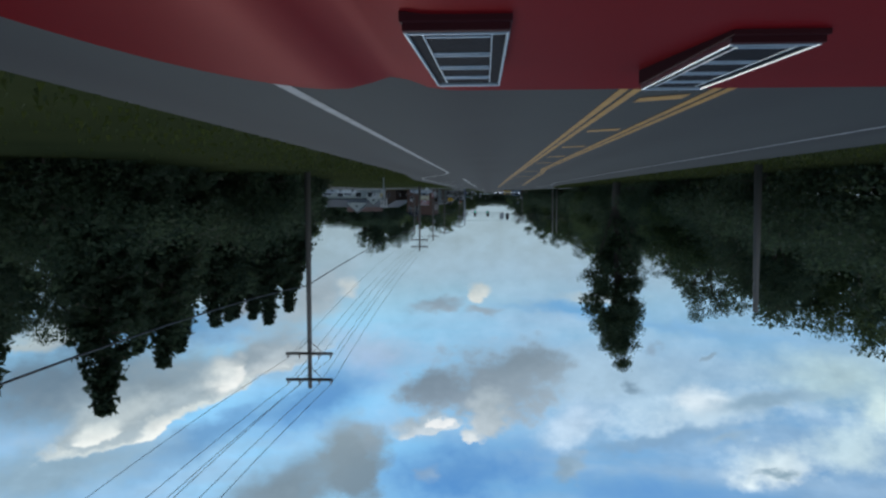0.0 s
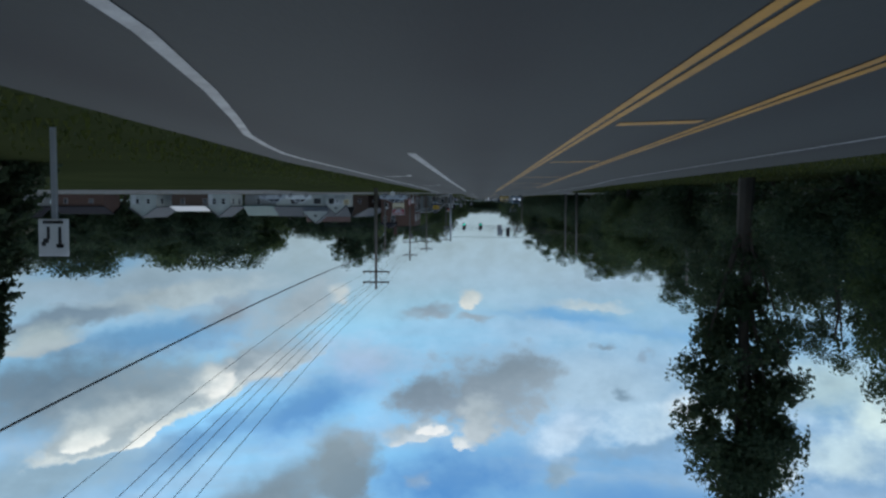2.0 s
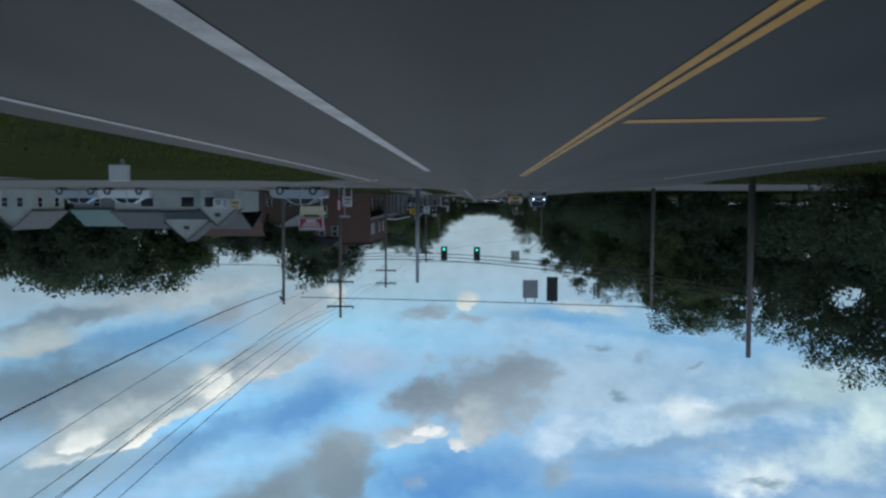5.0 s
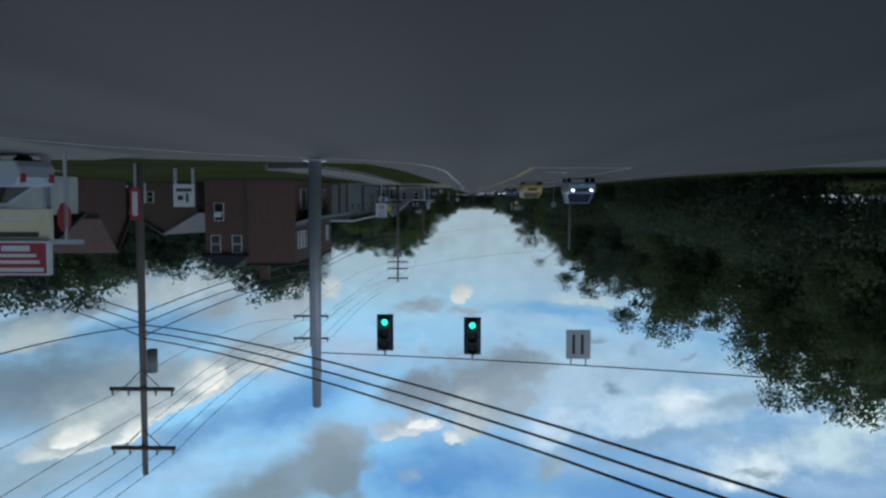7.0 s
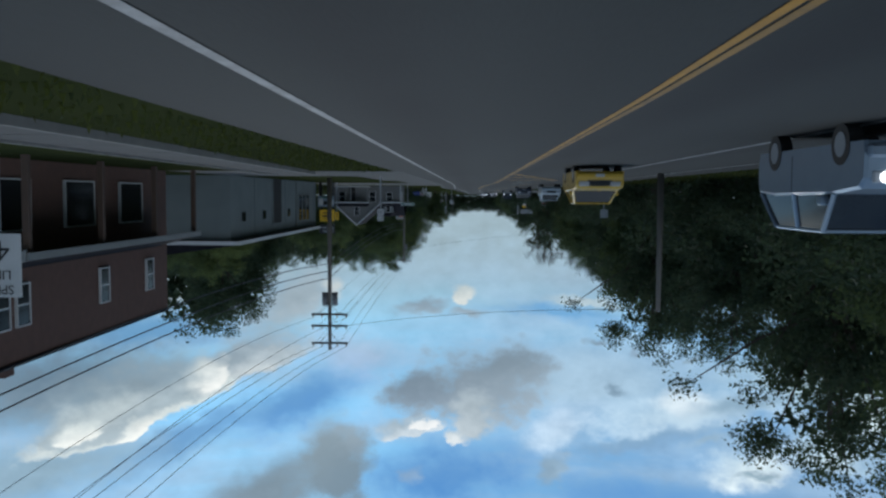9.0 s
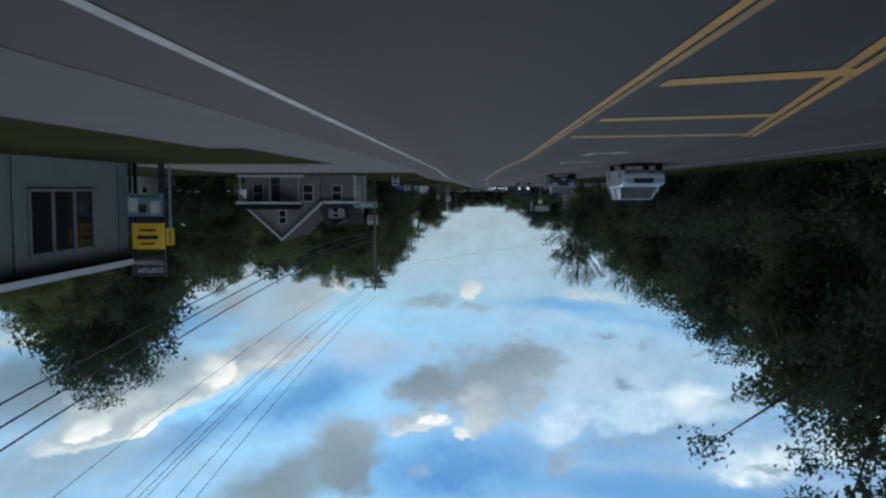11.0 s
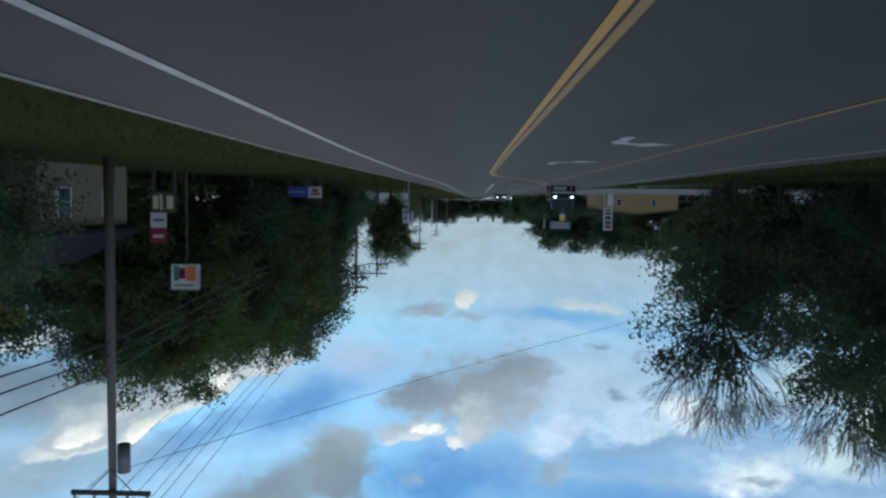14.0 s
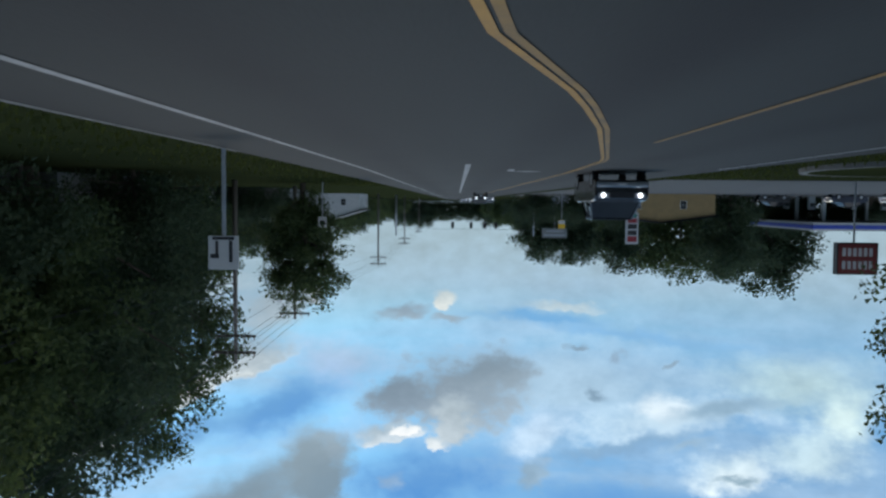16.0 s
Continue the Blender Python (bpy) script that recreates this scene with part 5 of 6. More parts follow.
def hip_roof(x0, x1, y0, y1, z, rise, over, mat, parent, ridge_along="y"):
    x0, x1, y0, y1 = x0 - over, x1 + over, y0 - over, y1 + over
    bm = bmesh.new()
    b = [bm.verts.new(c) for c in ((x0, y0, z), (x1, y0, z), (x1, y1, z), (x0, y1, z))]
    u = [bm.verts.new((v.co.x, v.co.y, z + 0.18)) for v in b]
    if ridge_along == "y":
        k = (x1 - x0) / 2
        r = [bm.verts.new(((x0 + x1) / 2, y0 + k, z + 0.18 + rise)), bm.verts.new(((x0 + x1) / 2, y1 - k, z + 0.18 + rise))]
        faces = [(u[0], u[1], r[0]), (u[1], u[2], r[1], r[0]), (u[2], u[3], r[1]), (u[3], u[0], r[0], r[1])]
    else:
        k = (y1 - y0) / 2
        r = [bm.verts.new((x0 + k, (y0 + y1) / 2, z + 0.18 + rise)), bm.verts.new((x1 - k, (y0 + y1) / 2, z + 0.18 + rise))]
        faces = [(u[3], u[0], r[0]), (u[0], u[1], r[1], r[0]), (u[1], u[2], r[1]), (u[2], u[3], r[0], r[1])]
    for q in faces:
        bm.faces.new(q)
    for i in range(4):
        j = (i + 1) % 4
        bm.faces.new((b[i], b[j], u[j], u[i]))
    bm.faces.new(b[::-1])
    return part("roof", bm, mat, parent)


def gable_roof(x0, x1, y0, y1, z, rise, over, mat, parent, thick=0.14):
    """Ridge along y; both gables stand across y."""
    xm = (x0 + x1) / 2
    k = rise / ((x1 - x0) / 2)
    zl = z - over * k
    out = [(x0 - over, zl), (xm, z + rise), (x1 + over, zl), (x1 + over, zl + thick), (xm, z + rise + thick), (x0 - over, zl + thick)]
    return part("roof", prism(out, y0 - over, y1 + over), mat, parent)


def gable_house(name, label, x, y, w, d, h, rise, wall_mat, roof_mat, turn=0, wins=2, door=True):
    """A simple far house; local: w across x, d along y, its gable end looks to -y."""
    ob = thing(name, label, "house", pose(x, y, 0, 0, 0, turn), "houses beyond the field")
    wall = part("wall", prism([(-w / 2, -0.05), (w / 2, -0.05), (w / 2, h), (0, h + rise), (-w / 2, h)], -d / 2, d / 2), wall_mat, ob)
    gable_roof(-w / 2, w / 2, -d / 2, d / 2, h, rise, 0.35, roof_mat, ob)
    for k in range(wins):
        window_on(wall, "window", 0.75, 1.0, pose(-w / 2 + w * (k + 0.7) / (wins + 0.4), -d / 2 - 0.03, 0.9))
        window_on(wall, "window", 0.75, 1.0, pose(-w / 2 - 0.03, -d / 2 + d * (k + 0.5) / wins, 0.9, 0, 0, -90))
    if door:
        part("door", box(w * 0.28, w * 0.28 + 0.95, -d / 2 - 0.05, -d / 2, 0, 2.05), M_WHITE, wall)
    return ob


# two-storey brick building with a porch roof towards the road
brick = thing("brick_building", "two-storey red brick building with hipped roof and porch", "building", pose(15, 234.5, 0))
walls = part("wall", box(0, 4.1, 0, 18, -0.05, 6.95), M_BRICK, brick)
rear_wall = part("rear_wall", box(4.104, 7.6, 0.05, 18, -0.05, 6.1), M_BRICK, brick)
part("coping", box(-0.08, 4.18, -0.08, 18.08, 6.95, 7.07), M_DARKROOF, brick)
hip_roof(4.2, 7.6, 0.05, 18, 6.1, 1.3, 0.3, M_DARKROOF, brick)
for x in (4.9, 6.7):
    window_on(rear_wall, "window", 0.72, 1.4, pose(x, -0.01, 4.6))
sash = window_on(rear_wall, "window", 0.72, 1.4, pose(6.4, -0.01, 1.9))
part("air_conditioner", box(6.15, 6.7, -0.4, -0.02, 2.6, 3.05, 0.02), M_WHITE, brick, "white window air conditioner")
part("downpipe", tube((4.05, -0.06, 0), (4.05, -0.06, 6.9), 0.05), M_ARM, brick)
porch_roof = part("porch_roof", prism([(-2.2, 2.95), (0.0, 3.55), (0.0, 3.75), (-2.2, 3.15)], 0.4, 16.5), M_DARKROOF, brick)
part("fascia", box(-2.28, -2.2, 0.4, 16.5, 2.95, 3.18), M_PALE, porch_roof)
part("fascia", prism([(-2.2, 2.85), (0.0, 3.45), (0.0, 3.8), (-2.2, 3.2)], 0.3, 0.4), M_PALE, porch_roof)
for y in (0.8, 6.0, 11.2, 16.2):
    part("porch_post", box(-2.1, -1.9, y - 0.1, y + 0.1, -0.05, 2.95), M_BROWN, brick)
for y in (2.4, 7.4, 12.4):
    window_on(walls, "shop_window", 2.4, 1.7, pose(-0.06, y + 1, 0.7, 0, 0, -90), False, "dark shop window in a white frame")
for y in (1.4, 2.7, 4.0, 10.5, 15.5):
    window_on(walls, "window", 0.8, 1.4, pose(-0.06, y, 4.3, 0, 0, -90))
part("chimney", box(5.2, 6.0, 12, 12.8, 6.0, 9.4), M_BRICK, brick)

# low pale workshop
shop = thing("workshop", "long low blue-grey workshop with dark doorway and white fascia", "building", pose(14.45, 262, 0))
wwall = part("wall", box(0, 9, 0, 28.4, -0.05, 4.05), M_SHOPWALL, shop)
part("roof", prism([(-0.55, 4.05), (9.4, 4.05), (9.4, 4.35), (4.5, 5.0), (-0.55, 4.3)], -0.3, 28.7), M_DARKROOF, shop)
part("fascia", box(-0.62, -0.55, -0.3, 28.7, 4.06, 4.30), M_WHITE, shop)
part("fascia", box(-0.55, 9.4, -0.38, -0.3, 4.06, 4.30), M_WHITE, shop)
# no opening: a flat sheet on the wall, indoor shade put into its colour
d = part("door", box(-0.05, 0.02, 11.0, 13.7, 0, 3.3), M_DARK, wwall, "flat near-black sheet painted as the gloom of an open workshop doorway")
for q in (10.88, 13.7):
    part("door_frame", box(-0.08, 0.02, q, q + 0.12, 0, 3.4), M_SHOPWALL, d)
part("door_frame", box(-0.08, 0.02, 11.0, 13.7, 3.3, 3.4), M_SHOPWALL, d)
for y, w in ((3.0, 0.9), (8.5, 0.9), (16.6, 0.8)):
    pane = part("window", box(-0.03, 0.02, y - w / 2, y + w / 2, 2.3, 2.9), M_GLASS, wwall, "small dark window")
    for za, zb in ((2.22, 2.3), (2.9, 2.98)):
        part("window_frame", box(-0.06, 0.02, y - w / 2 - 0.08, y + w / 2 + 0.08, za, zb), M_SHOPWALL, pane)
for k in range(3):
    y = 20.3 + 1.6 * k
    pane = part("shop_window", box(-0.03, 0.02, y, y + 1.45, 1.2, 3.35), M_GLASS, wwall, "dark shop window pane")
    part("mullion", box(-0.08, 0.02, y - 0.15, y, 1.1, 3.45), M_SHOPWALL, pane)
    part("window_sill", box(-0.10, 0.02, y, y + 1.45, 1.1, 1.2), M_SHOPWALL, pane)
part("mullion", box(-0.08, 0.02, 24.95, 25.1, 1.1, 3.45), M_SHOPWALL, wwall)
part("downpipe", tube((-0.08, 19.2, 0), (-0.08, 19.2, 4.0), 0.05), M_SHOPWALL, shop)
for y in (5.8, 15.2, 27.4):
    part("wall_seam", box(-0.006, 0.0, y - 0.03, y + 0.03, 0.0, 4.0), M_DARKROOF, wwall)

# grey clapboard house with gables, porch and wing
house = thing("house", "grey clapboard house with white-trimmed gables and a porch", "house", pose(14.6, 320, 0))
hw = part("wall", prism([(-2.9, -0.05), (2.9, -0.05), (2.9, 2.3), (0, 4.95), (-2.9, 2.3)], 0, 9), M_SIDING, house)
gable_roof(-2.9, 2.9, 0, 9, 2.3, 2.65, 0.3, M_DARKROOF, house)
for s in (-1, 1):
    bm = bmesh.new()
    vs = [bm.verts.new(c) for c in ((s * 3.22, -0.36, 1.98), (0, -0.36, 4.93), (0, -0.36, 5.13), (s * 3.22, -0.36, 2.18), (s * 3.22, -0.30, 1.98), (0, -0.30, 4.93), (0, -0.30, 5.13), (s * 3.22, -0.30, 2.18))]
    for q in ((0, 1, 2, 3), (7, 6, 5, 4), (0, 4, 5, 1), (2, 6, 7, 3), (0, 3, 7, 4)):
        bm.faces.new([vs[k] for k in q])
    bmesh.ops.recalc_face_normals(bm, faces=bm.faces)
    part("barge_board", bm, M_WHITE, house)
for k in range(17):
    z = 0.16 + 0.26 * k
    half = 2.9 if z < 2.3 else 2.9 * (4.95 - z) / 2.65
    if half > 0.2:
        part("clapboard", prism([(-half, z), (half, z), (half, z + 0.245), (-half, z + 0.245)], -0.03, -0.004), M_SIDING, hw)
window_on(hw, "window", 0.55, 1.0, pose(0, -0.06, 2.75))
window_on(hw, "window", 0.75, 1.25, pose(-2.05, -0.06, 0.75))
window_on(hw, "window", 0.75, 1.25, pose(1.9, -0.06, 0.75))
# the same painted indoor gloom on a flat door sheet
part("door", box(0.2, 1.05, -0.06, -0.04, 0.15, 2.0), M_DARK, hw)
porch = part("porch_roof", prism([(-1.75, 2.15), (3.1, 2.15), (2.9, 2.62), (-1.5, 2.62)], -1.7, -0.36), M_DARKROOF, house)
part("fascia", box(-1.85, 3.2, -1.78, -1.7, 2.05, 2.2), M_WHITE, porch)
for x in (-1.6, 0.6, 2.9):
    part("porch_post", box(x - 0.06, x + 0.06, -1.64, -1.52, -0.05, 2.1), M_PALE, house)
part("porch_rail", box(-1.6, 2.9, -1.62, -1.57, 0.7, 0.75), M_SIDING, house)
part("porch_floor", box(-1.8, 3.1, -1.75, -0.03, -0.05, 0.15), M_CONCRETE, house)
# wing towards the road: its roof slopes down from the main ridge
ww = part("wing_wall", prism([(-5.6, -0.05), (-2.9, -0.05), (-2.9, 2.2), (-5.6, 2.2)], 0.6, 7), M_SIDING, house)
bm = bmesh.new()
vs = [bm.verts.new(c) for c in ((-6.0, 0.3, 2.15), (-2.7, 0.3, 2.25), (-2.7, 4.0, 4.0), (-6.0, 4.0, 3.9), (-6.0, 7.4, 2.15), (-2.7, 7.4, 2.25))]
for q in ((0, 1, 2, 3), (3, 2, 5, 4)):
    bm.faces.new([vs[k] for k in q])
wr = part("wing_roof", bm, M_DARKROOF, house)
part("fascia", box(-6.0, -2.7, 0.22, 0.3, 2.02, 2.2), M_WHITE, wr)
part("wing_gable", prism([(0.6, 2.2), (7.0, 2.2), (3.9, 3.75)], -0.06, 0.06), M_SIDING, house).matrix_basis = pose(-5.6, 0, 0, 0, 0, 90)
part("corner_board", box(-5.7, -5.55, 0.5, 0.62, -0.05, 2.2), M_WHITE, house)
window_on(ww, "window", 0.8, 1.2, pose(-5.66, 2.6, 0.8, 0, 0, -90))
window_on(ww, "window", 0.7, 1.1, pose(-4.2, 0.56, 0.8))
dormer = part("dormer", box(-4.6, -3.4, 1.2, 3.4, 2.3, 3.5), M_PALE, house)
part("dormer_roof", prism([(-4.8, 3.45), (-3.2, 3.45), (-4.0, 3.95)], 1.0, 3.6), M_DARKROOF, house)
window_on(dormer, "window", 0.5, 0.7, pose(-4.0, 1.17, 2.6))

# beyond the field and past the side road
market = thing("shop_building", "pale clapboard shop with two gables and boards on its front", "shop", pose(0, 0, 0))
mw = part("wall", box(27.0, 41.0, 212.0, 221.0, -0.05, 2.45), M_WALLWHITE, market)
roof_line = [(211.6, 2.35), (216.5, 4.3), (221.4, 2.35), (221.4, 2.5), (216.5, 4.46), (211.6, 2.5)]
part("roof", prism(roof_line, -41.4, -26.6), M_SLATE, market).matrix_basis = pose(0, 0, 0, 0, 0, 90)
for xa, xb, ya, yb, eave, top in ((26.7, 30.5, 209.7, 212.0, 2.15, 3.9), (31.0, 35.8, 213.6, 217.0, 3.7, 5.75)):
    xm = (xa + xb) / 2
    gw = part("gable", prism([(xa, -0.05 if ya < 212 else 2.4), (xb, -0.05 if ya < 212 else 2.4), (xb, eave), (xm, top), (xa, eave)], ya, yb), M_WALLWHITE, market)
    gable_roof(xa, xb, ya, yb, eave + 0.02, top - eave, 0.18, M_SLATE, market, 0.1)
    part("attic_louvre", box(xm - 0.3, xm + 0.3, ya - 0.04, ya, eave + 0.35, eave + 0.75), M_SLATE, gw)
for xa, xb in ((28.8, 30.0), (32.0, 33.4), (36.6, 38.0)):
    yf = 209.7 if xb < 30.5 else 212.0
    win = part("shop_window", box(xa, xb, yf - 0.03, yf + 0.02, 0.75, 1.85), M_GLASS, mw)
    part("window_frame", box(xa - 0.06, xb + 0.06, yf - 0.05, yf, 1.85, 1.97), M_WHITE, win)
    part("window_frame", box(xa - 0.06, xb + 0.06, yf - 0.05, yf, 0.63, 0.75), M_WHITE, win)
for k in range(9):
    part("clapboard", box(30.5, 41.0, 211.972, 211.996, 0.12 + 0.26 * k, 0.36 + 0.26 * k), M_WALLWHITE, mw)
sign(27.9, 208.6, 0.95, 1.7, 1.05, M_WHITE, "white board with black printed shapes before a shop", posts=2, bars=((0.35, 0.0, 0.5, 0.14, M_BLACK), (0.35, -0.3, 0.5, 0.12, M_BLACK), (0.12, -0.15, 0.12, 0.35, M_BLACK), (-0.45, 0.0, 0.35, 0.7, M_STEEL)))
sign(26.3, 208.4, 0.95, 1.15, 1.05, M_CREAM, "cream board with brown printed shapes before a shop", posts=2, bars=((0, -0.1, 0.8, 0.35, M_TAN), (0, 0.3, 0.8, 0.12, M_ARM)))
gable_house("house", "pale house with a green metal roof", 43.5, 223, 7.5, 11.5, 2.4, 1.9, M_PALE, M_GREENROOF, 90)
gable_house("house", "small pale house beyond the field", 51.8, 214, 4.6, 6, 2.6, 1.8, M_WALLWHITE, M_GREYROOF, 8)
gable_house("house", "low brown brick building with pale roof", 60.5, 224, 7, 9.5, 2.4, 1.0, M_BROWN, M_WHITE, 90, wins=2)
gable_house("house", "grey house with grey shingled roof beyond the field", 71, 226, 6.5, 8, 2.8, 2.0, M_WALLWHITE, M_GREYROOF, 15)
gable_house("house", "brick house with pale trim beyond the field", 86, 226, 8, 11, 2.6, 1.5, M_BRICK, M_DARKROOF, 90, wins=2)
gable_house("house", "pale house with a dark roof beyond the field", 103, 230, 8, 9, 2.8, 2.2, M_PALE, M_DARKROOF, 30)
gable_house("house", "red-brown shingled house behind a white shop", 34, 232, 7, 9, 3.2, 2.6, M_BRICK, M_BRICK, 85, wins=2)
gable_house("house", "brown boarded house with grey roof among trees", 29, 252, 8, 10, 3.0, 2.0, M_BROWN, M_GREYROOF, 20)
gable_house("house", "pale clapboard house among trees", 29, 287, 8, 9, 2.8, 2.2, M_PALE, M_DARKROOF, 10)
gable_house("house", "white clapboard house with a dark roof behind a yard", 29.8, 327, 5.2, 6.5, 2.9, 1.9, M_WALLWHITE, M_DARKROOF, 12, wins=2)
gable_house("shop_building", "small pale house with white trim among trees", 16.3, 351, 4.8, 6, 2.6, 1.2, M_TAN_WALL, M_DARKROOF, 6, wins=2)
gable_house("shop_building", "low pale shop near the road's far end", 20, 447, 9, 14, 2.4, 1.2, M_SIDING, M_DARKROOF, 0)
gable_house("shop_building", "low pale shop near the road's far end", 19, 505, 9, 14, 2.8, 1.4, M_WHITE, M_GREYROOF, 0)
gable_house("shop_building", "tan shop beside the filling station", -28, 470, 14, 10, 2.7, 0.9, M_TAN, M_DARKROOF, 0)
gable_house("shop_building", "low pale shop behind the filling station", -26, 520, 10, 14, 2.8, 1.2, M_PALE, M_DARKROOF, 0)
gable_house("shop_building", "pale house among dark trees", 18.5, 398, 6, 8, 2.4, 1.6, M_PALE, M_DARKROOF, 10)

# filling station canopy
canopy = thing("station_canopy", "flat filling station canopy with white and blue fascia", "canopy", pose(0, 0, 0))
part("roof_slab", box(-64, -48, 466, 526, 3.55, 4.6), M_WHITE, canopy)
for a in ((-64.05, -47.95, 465.93, 466.0), (-48.0, -47.93, 466.0, 526.0)):
    part("stripe", box(*a, 3.85, 4.35), M_BLUE, canopy, "blue fascia stripe")
for x in (-61, -51):
    for y in range(470, 526, 9):
        part("column", box(x - 0.2, x + 0.2, y - 0.2, y + 0.2, -0.05, 3.55), M_WHITE, canopy)
for x in (-61, -51):
    for y in range(474, 524, 9):
        pump = thing("fuel_pump", "white and dark fuel pump on its island", "fuel pump", pose(x, y, 0), "fuel pumps")
        part("cabinet", box(-0.4, 0.4, -0.3, 0.3, 0, 1.9, 0.03), M_WHITE, pump)
        part("display", box(-0.3, 0.3, -0.33, -0.301, 1.0, 1.5), M_BLACK, pump)
        part("island", box(-0.7, 0.7, -1.4, 1.4, -0.02, 0.14), M_CONCRETE, pump)
store = thing("station_shop", "low filling station shop with dark windows", "building", pose(-78, 478, 0))
sw = part("wall", box(0, 8, 0, 36, -0.05, 3.4), M_BROWN, store)
part("roof", box(-0.3, 8.4, -0.3, 36.3, 3.4, 3.8), M_DARKROOF, store)
for y in (2, 8, 14, 20, 26):
    part("shop_window", box(8.0, 8.04, y, y + 3.6, 0.6, 2.6), M_GLASS, sw)


# ---- vehicles ----
def car(x, y, turn, paint, label, kind="car", lit=True, group="cars on the road"):
    """Front looks to local -y. kind: car, wagon, suv or pickup."""
    ob = thing("car", label, "car", pose(x, y, 0, 0, 0, turn), group)
    L, W, H, hood, low = {"car": (4.6, 1.78, 1.42, 0.92, 0.22), "wagon": (4.8, 1.82, 1.55, 1.0, 0.28), "suv": (4.7, 1.85, 1.72, 1.08, 0.3), "pickup": (5.4, 1.92, 1.78, 1.12, 0.34)}[kind]
    # body side outline in y (front negative) and z, swept across x with rounded flanks
    f, r = -L / 2, L / 2
    out = [(f + 0.05, low), (f, low + 0.2), (f + 0.02, hood - 0.22), (f + 0.18, hood - 0.06), (f + 1.15, hood + 0.02), (r - 0.9, hood + 0.04), (r - 0.08, hood - 0.02), (r, hood - 0.25), (r - 0.02, low + 0.15), (r - 0.1, low)]
    bm = bmesh.new()
    ring = []
    for sx, inset in ((-1, 0.0), (-0.94, 1), (0.94, 1), (1, 0.0)):
        ring.append([bm.verts.new((sx * W / 2, yy * (0.985 if not inset else 1), zz - (0.04 if not inset and zz > hood - 0.1 else 0))) for yy, zz in out])
    n = len(out)
    for a, b in zip(ring, ring[1:]):
        for i in range(n):
            bm.faces.new((a[i], a[(i + 1) % n], b[(i + 1) % n], b[i]))
    bm.faces.new(ring[0])
    bm.faces.new(ring[-1][::-1])
    bmesh.ops.recalc_face_normals(bm, faces=bm.faces)
    body = part("body", bm, paint, ob)
    # cabin
    if kind == "pickup":
        y0, y1, y2, y3 = f + 1.25, f + 1.95, f + 3.2, f + 3.45
    elif kind == "car":
        y0, y1, y2, y3 = f + 1.2, f + 2.0, r - 1.45, r - 0.7
    else:
        y0, y1, y2, y3 = f + 1.15, f + 1.95, r - 0.55, r - 0.1
    z0, z1, w0, w1 = hood, H, W / 2 - 0.06, W / 2 - 0.22
    lo = [(sx * w0, yy, z0) for sx, yy in ((-1, y0), (1, y0), (1, y3), (-1, y3))]
    hi = [(sx * w1, yy, z1) for sx, yy in ((-1, y1), (1, y1), (1, y2), (-1, y2))]
    for i, nm in enumerate(("windscreen", "side_window", "rear_window", "side_window")):
        bm = bmesh.new()
        q = [Vector(c) for c in (lo[i], lo[(i + 1) % 4], hi[(i + 1) % 4], hi[i])]
        mid = sum(q, Vector()) / 4
        back = Vector((0, (y0 + y3) / 2, (z0 + z1) / 2))
        inn = [c + (back - mid).normalized() * 0.05 for c in q]
        vs = [bm.verts.new(c) for c in q + inn]
        for fc in ((0, 1, 2, 3), (7, 6, 5, 4), (0, 4, 5, 1), (1, 5, 6, 2), (2, 6, 7, 3), (3, 7, 4, 0)):
            bm.faces.new([vs[k] for k in fc])
        bmesh.ops.recalc_face_normals(bm, faces=bm.faces)
        part(nm, bm, M_GLASS, ob)
    roof = box(-w1 - 0.02, w1 + 0.02, y1 - 0.04, y2 + 0.04, z1 - 0.03, z1 + 0.04, 0.02)
    part("roof", roof, paint, ob)
    for sx in (-1, 1):
        for ya, yb in ((y0, y1), (y3, y2), ((y0 + y3) / 2, (y1 + y2) / 2)):
            part("pillar", tube((sx * (w0 + 0.01), ya, z0), (sx * (w1 + 0.01), yb, z1), 0.045, sides=6), paint, ob)
        part("mirror", box(sx * (w0 + 0.02) - 0.1, sx * (w0 + 0.02) + 0.1, y0 + 0.3, y0 + 0.42, z0 + 0.05, z0 + 0.2, 0.02), paint, ob)
        lamp = part("headlight", box(sx * (W / 2 - 0.32) - 0.2, sx * (W / 2 - 0.32) + 0.2, f - 0.02, f + 0.06, hood - 0.32, hood - 0.14, 0.02), M_LAMP_GLASS, ob)
        if lit:
            part("bulb", tube((sx * (W / 2 - 0.3), f - 0.04, hood - 0.23), (sx * (W / 2 - 0.3), f - 0.02, hood - 0.23), 0.085, sides=14), M_HEADLIGHT, lamp, "lit headlamp")
        part("tail_light", box(sx * (W / 2 - 0.2) - 0.12, sx * (W / 2 - 0.2) + 0.12, r - 0.02, r + 0.01, hood - 0.35, hood - 0.1), M_REDSIGN, ob)
        part("door_line", box(sx * (W / 2 + 0.001) - 0.004, sx * (W / 2 + 0.001) + 0.004, (y0 + y3) / 2 - 0.01, (y0 + y3) / 2 + 0.01, low + 0.12, z0 - 0.03), M_BLACK, ob)
        for wy in (f + 0.85, r - 0.95):
            wheel = part("wheel", tube((sx * (W / 2 - 0.21), wy, 0.32), (sx * (W / 2 + 0.012), wy, 0.32), 0.33, sides=22), M_RUBBER, ob, "black tyre")
            part("rim", tube((sx * (W / 2 + 0.013), wy, 0.32), (sx * (W / 2 + 0.02), wy, 0.32), 0.2, sides=16), M_STEEL, wheel)
    part("grille", box(-0.45, 0.45, f - 0.015, f + 0.03, hood - 0.36, hood - 0.14), M_BLACK, ob)
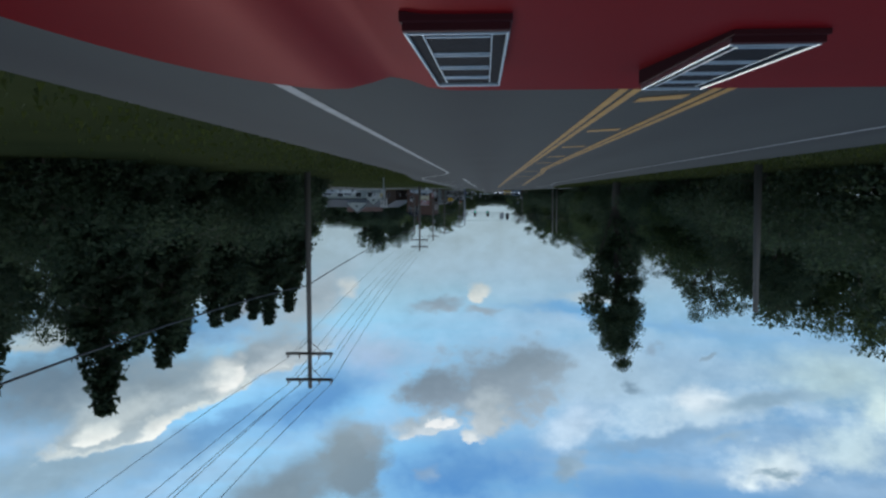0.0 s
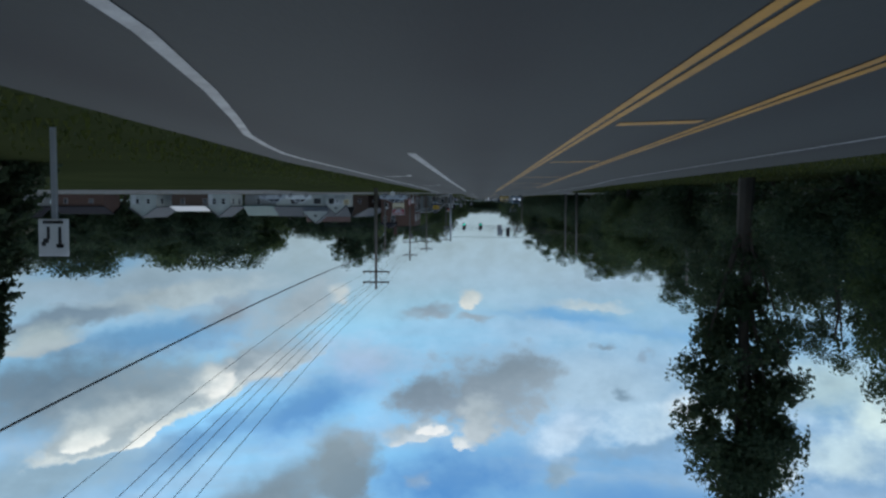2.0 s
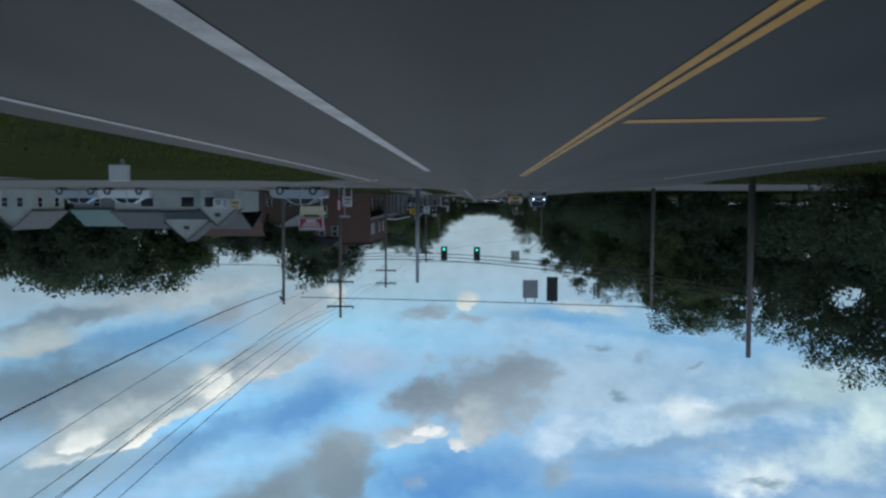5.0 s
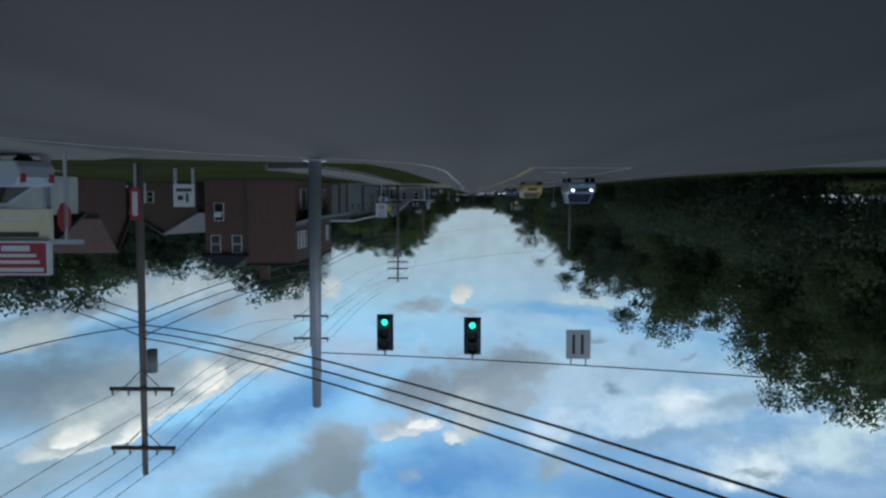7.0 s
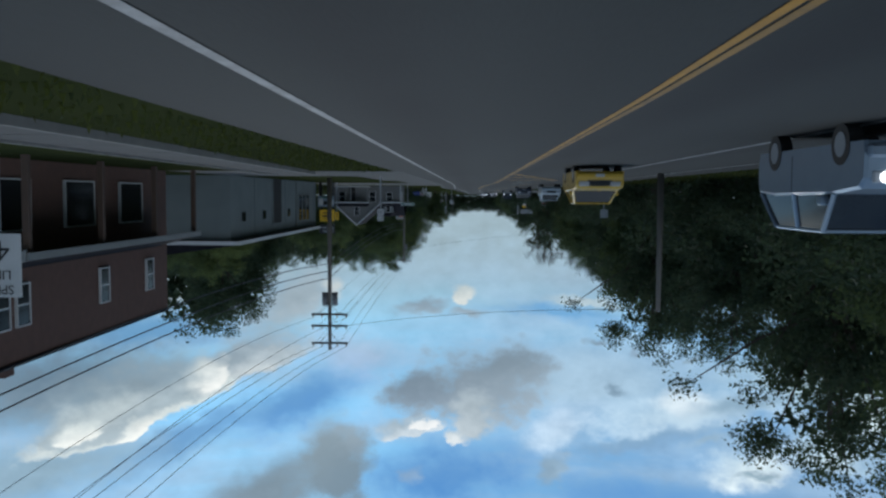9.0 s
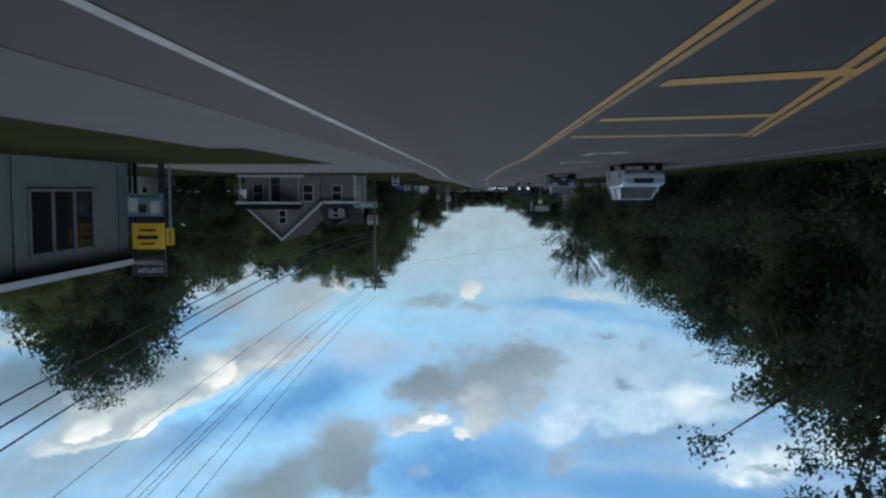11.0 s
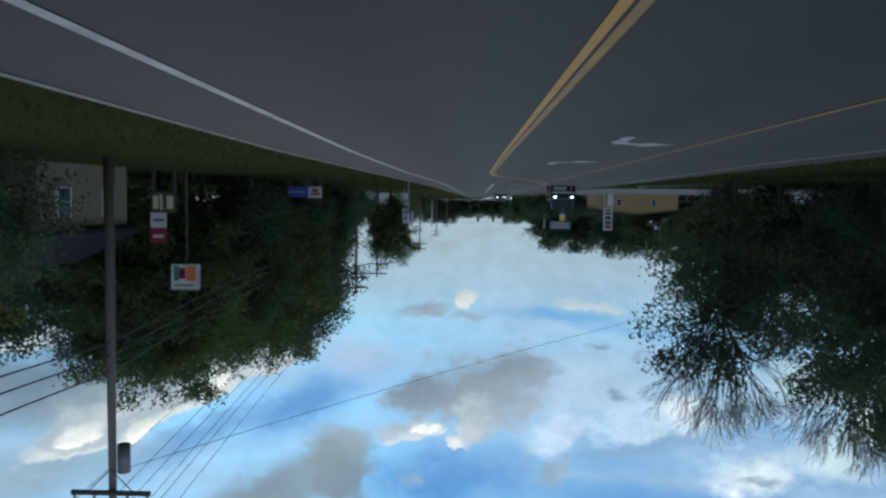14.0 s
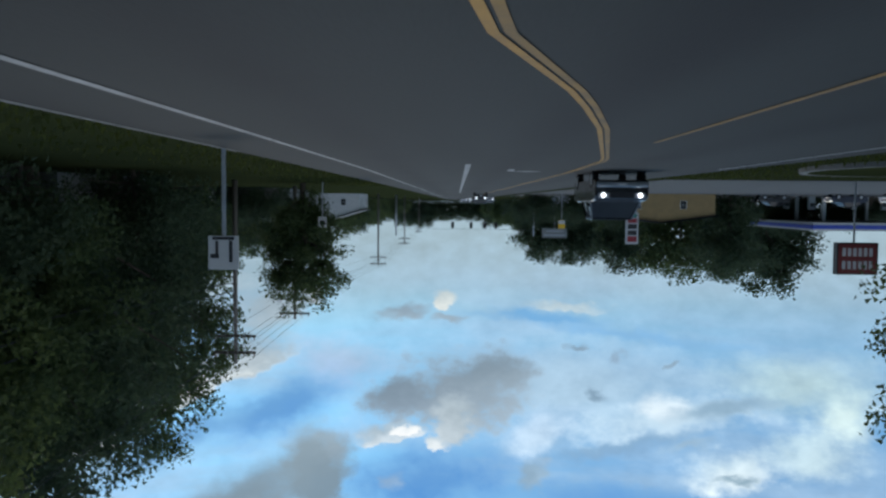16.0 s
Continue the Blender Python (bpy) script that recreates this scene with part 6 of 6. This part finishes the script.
    part("bumper", box(-W / 2 + 0.03, W / 2 - 0.03, f - 0.09, f + 0.05, low + 0.06, low + 0.26, 0.04), M_CHROME if kind in ("pickup", "wagon") else paint, ob)
    part("plate", box(-0.16, 0.16, f - 0.1, f - 0.091, low + 0.1, low + 0.21), M_WHITE, ob)
    if kind == "pickup":
        part("bed", box(-W / 2 + 0.1, W / 2 - 0.1, y3 + 0.1, r - 0.1, hood + 0.03, hood + 0.05), M_BLACK, ob)
    return ob


car(-7.3, 225, 0, M_LIGHTBLUE, "pale blue hatchback with lit headlights waiting at the junction", "suv")
car(-8.0, 293.6, 0, M_CARWHITE, "white older estate car with chrome bumper", "wagon", lit=False)
car(-6.8, 317, 0, M_CARNAVY, "dark blue saloon on the opposite lane", "car", lit=False)
car(-7.6, 389, 0, M_CARBLACK, "black pickup with lit headlights in the turning lane", "pickup")
car(-5.3, 244, 0, M_CARYELLOW, "yellow car in the oncoming queue", "car", lit=False)
car(15.0, 188.3, 95, M_SILVER, "silver saloon on the side road", "car", lit=False)
for i, (x, y, p) in enumerate(((-5.0, 470, M_CARBLACK), (-8.2, 520, M_SILVER), (-5.2, 590, M_CARWHITE), (-8.0, 660, M_CARBLACK), (-5.0, 740, M_SILVER))):
    car(x, y, 0, p, "distant oncoming car with lit headlights", "car")
for x, y, p in ((33, 196, M_CARWHITE), (38, 197, M_SILVER), (24, 285, M_CARWHITE), (-47, 455, M_CARNAVY), (-55, 458, M_CARBLACK), (-44, 470, M_CARBLACK), (-50, 448, M_SILVER)):
    car(x, y, 80, p, "parked car on a worn asphalt lot", "car", lit=False, group="parked cars")

# ---- the red car that carries the camera, standing where the drive begins ----
mine = thing("red_car", "red car bonnet with two chrome-framed louvred vents", "car", pose(0, 0, 0))
nx, ny = 56, 40
X0, X1, Y0, Y1 = -1.30, 0.98, 0.16, 1.88


def hood_z(x, y):
    """The bonnet: near flat, a raised middle, falling away to the wings and the nose."""
    z = 0.941 + 0.010 * (y - 0.9)
    z -= 0.28 * max(0.0, x - 0.40) ** 1.6 + 0.30 * max(0.0, -x - 0.90) ** 1.6
    z -= 2.2 * max(0.0, y - 1.72) ** 1.7
    z -= 0.030 * math.exp(-((x + 0.08 - 0.36) / 0.06) ** 2)
    return z


hv = [(X0 + (X1 - X0) * i / nx, Y0 + (Y1 - Y0) * j / ny) for j in range(ny + 1) for i in range(nx + 1)]
hv = [(x, y - 0.55 * max(0, x - 0.3) ** 1.2 * (y / 1.8) ** 2, hood_z(x, y)) for x, y in hv]
hf = [(j * (nx + 1) + i, j * (nx + 1) + i + 1, (j + 1) * (nx + 1) + i + 1, (j + 1) * (nx + 1) + i) for j in range(ny) for i in range(nx)]
# skirt: wings and nose down to the sills
rim = [i for i in range(nx + 1)][::-1] + [j * (nx + 1) for j in range(ny + 1)] + [ny * (nx + 1) + i for i in range(nx + 1)] + [j * (nx + 1) + nx for j in range(ny + 1)][::-1]
k0 = len(hv)
hv += [(hv[i][0], hv[i][1], 0.30) for i in rim]
hf += [(rim[i], rim[i + 1], k0 + i + 1, k0 + i) for i in range(len(rim) - 1) if rim[i] != rim[i + 1]]
bonnet = raw("bonnet", hv, hf, M_RED, mine)
bonnet.data.polygons.foreach_set("use_smooth", [True] * len(bonnet.data.polygons))


def vent(xa, xb, xc, xd, ya, yb, za, zb):
    """A raised louvred vent between its near corners (xa, xb) and far corners (xc, xd)."""
    top = [Vector((xa, ya, za)), Vector((xb, ya, za)), Vector((xd, yb, zb)), Vector((xc, yb, zb))]

    def at(u, w, up=0.0):
        return top[0].lerp(top[1], u).lerp(top[3].lerp(top[2], u), w) + Vector((0, 0, up))

    def slab(u0, u1, w0, w1, lo, hi, mat, name, parent, label=""):
        b = bmesh.new()
        c = [at(u0, w0, lo), at(u1, w0, lo), at(u1, w1, lo), at(u0, w1, lo), at(u0, w0, hi), at(u1, w0, hi), at(u1, w1, hi), at(u0, w1, hi)]
        vs = [b.verts.new(q) for q in c]
        for q in ((4, 5, 6, 7), (0, 1, 5, 4), (1, 2, 6, 5), (2, 3, 7, 6), (3, 0, 4, 7), (3, 2, 1, 0)):
            b.faces.new([vs[k] for k in q])
        bmesh.ops.bevel(b, geom=b.edges[:], offset=0.0012, segments=1, affect="EDGES")
        return part(name, b, mat, parent, label)

    v = slab(-0.02, 1.02, -0.03, 1.02, -0.05, -0.006, M_VENT, "vent", mine, "louvred vent in the bonnet")
    slab(0.02, 0.98, 0.02, 0.98, -0.02, 0.0, M_GRILLE, "grille", v, "dark mesh")
    for a in ((0, 0.03, 0.02, 1), (0.97, 1, 0.02, 1), (0.03, 0.97, 0.03, 0.045), (0.03, 0.97, 0.98, 1)):
        slab(*a, -0.012, 0.004, M_CHROME, "chrome_frame", v)
    slab(0, 1, -0.01, 0.02, -0.03, 0.003, M_VENT, "rear_lip", v)
    for a in ((0.16, 0.172, 0.03, 0.96), (0.828, 0.84, 0.03, 0.96)):
        slab(*a, -0.02, 0.002, M_CHROME, "chrome_bar", v)
    for w in (0.10, 0.36, 0.40, 0.60, 0.64, 0.81, 0.84):
        slab(0.175, 0.825, w, w + 0.013, -0.02, 0.002, M_CHROME, "chrome_bar", v)
    return v


vent(0.062, 0.192, 0.070, 0.170, 1.03, 1.39, 0.957, 0.977)
vent(-0.350, -0.230, -0.270, -0.170, 1.14, 1.465, 0.957, 0.977)
for sx in (-1.0, 0.5):
    w = part("wheel", tube((sx - 0.11, 1.0, 0.31), (sx + 0.11, 1.0, 0.31), 0.32, sides=24), M_RUBBER, mine, "black tyre")
    part("rim", tube((sx - 0.115, 1.0, 0.31), (sx + 0.115, 1.0, 0.31), 0.19, sides=18), M_STEEL, w)
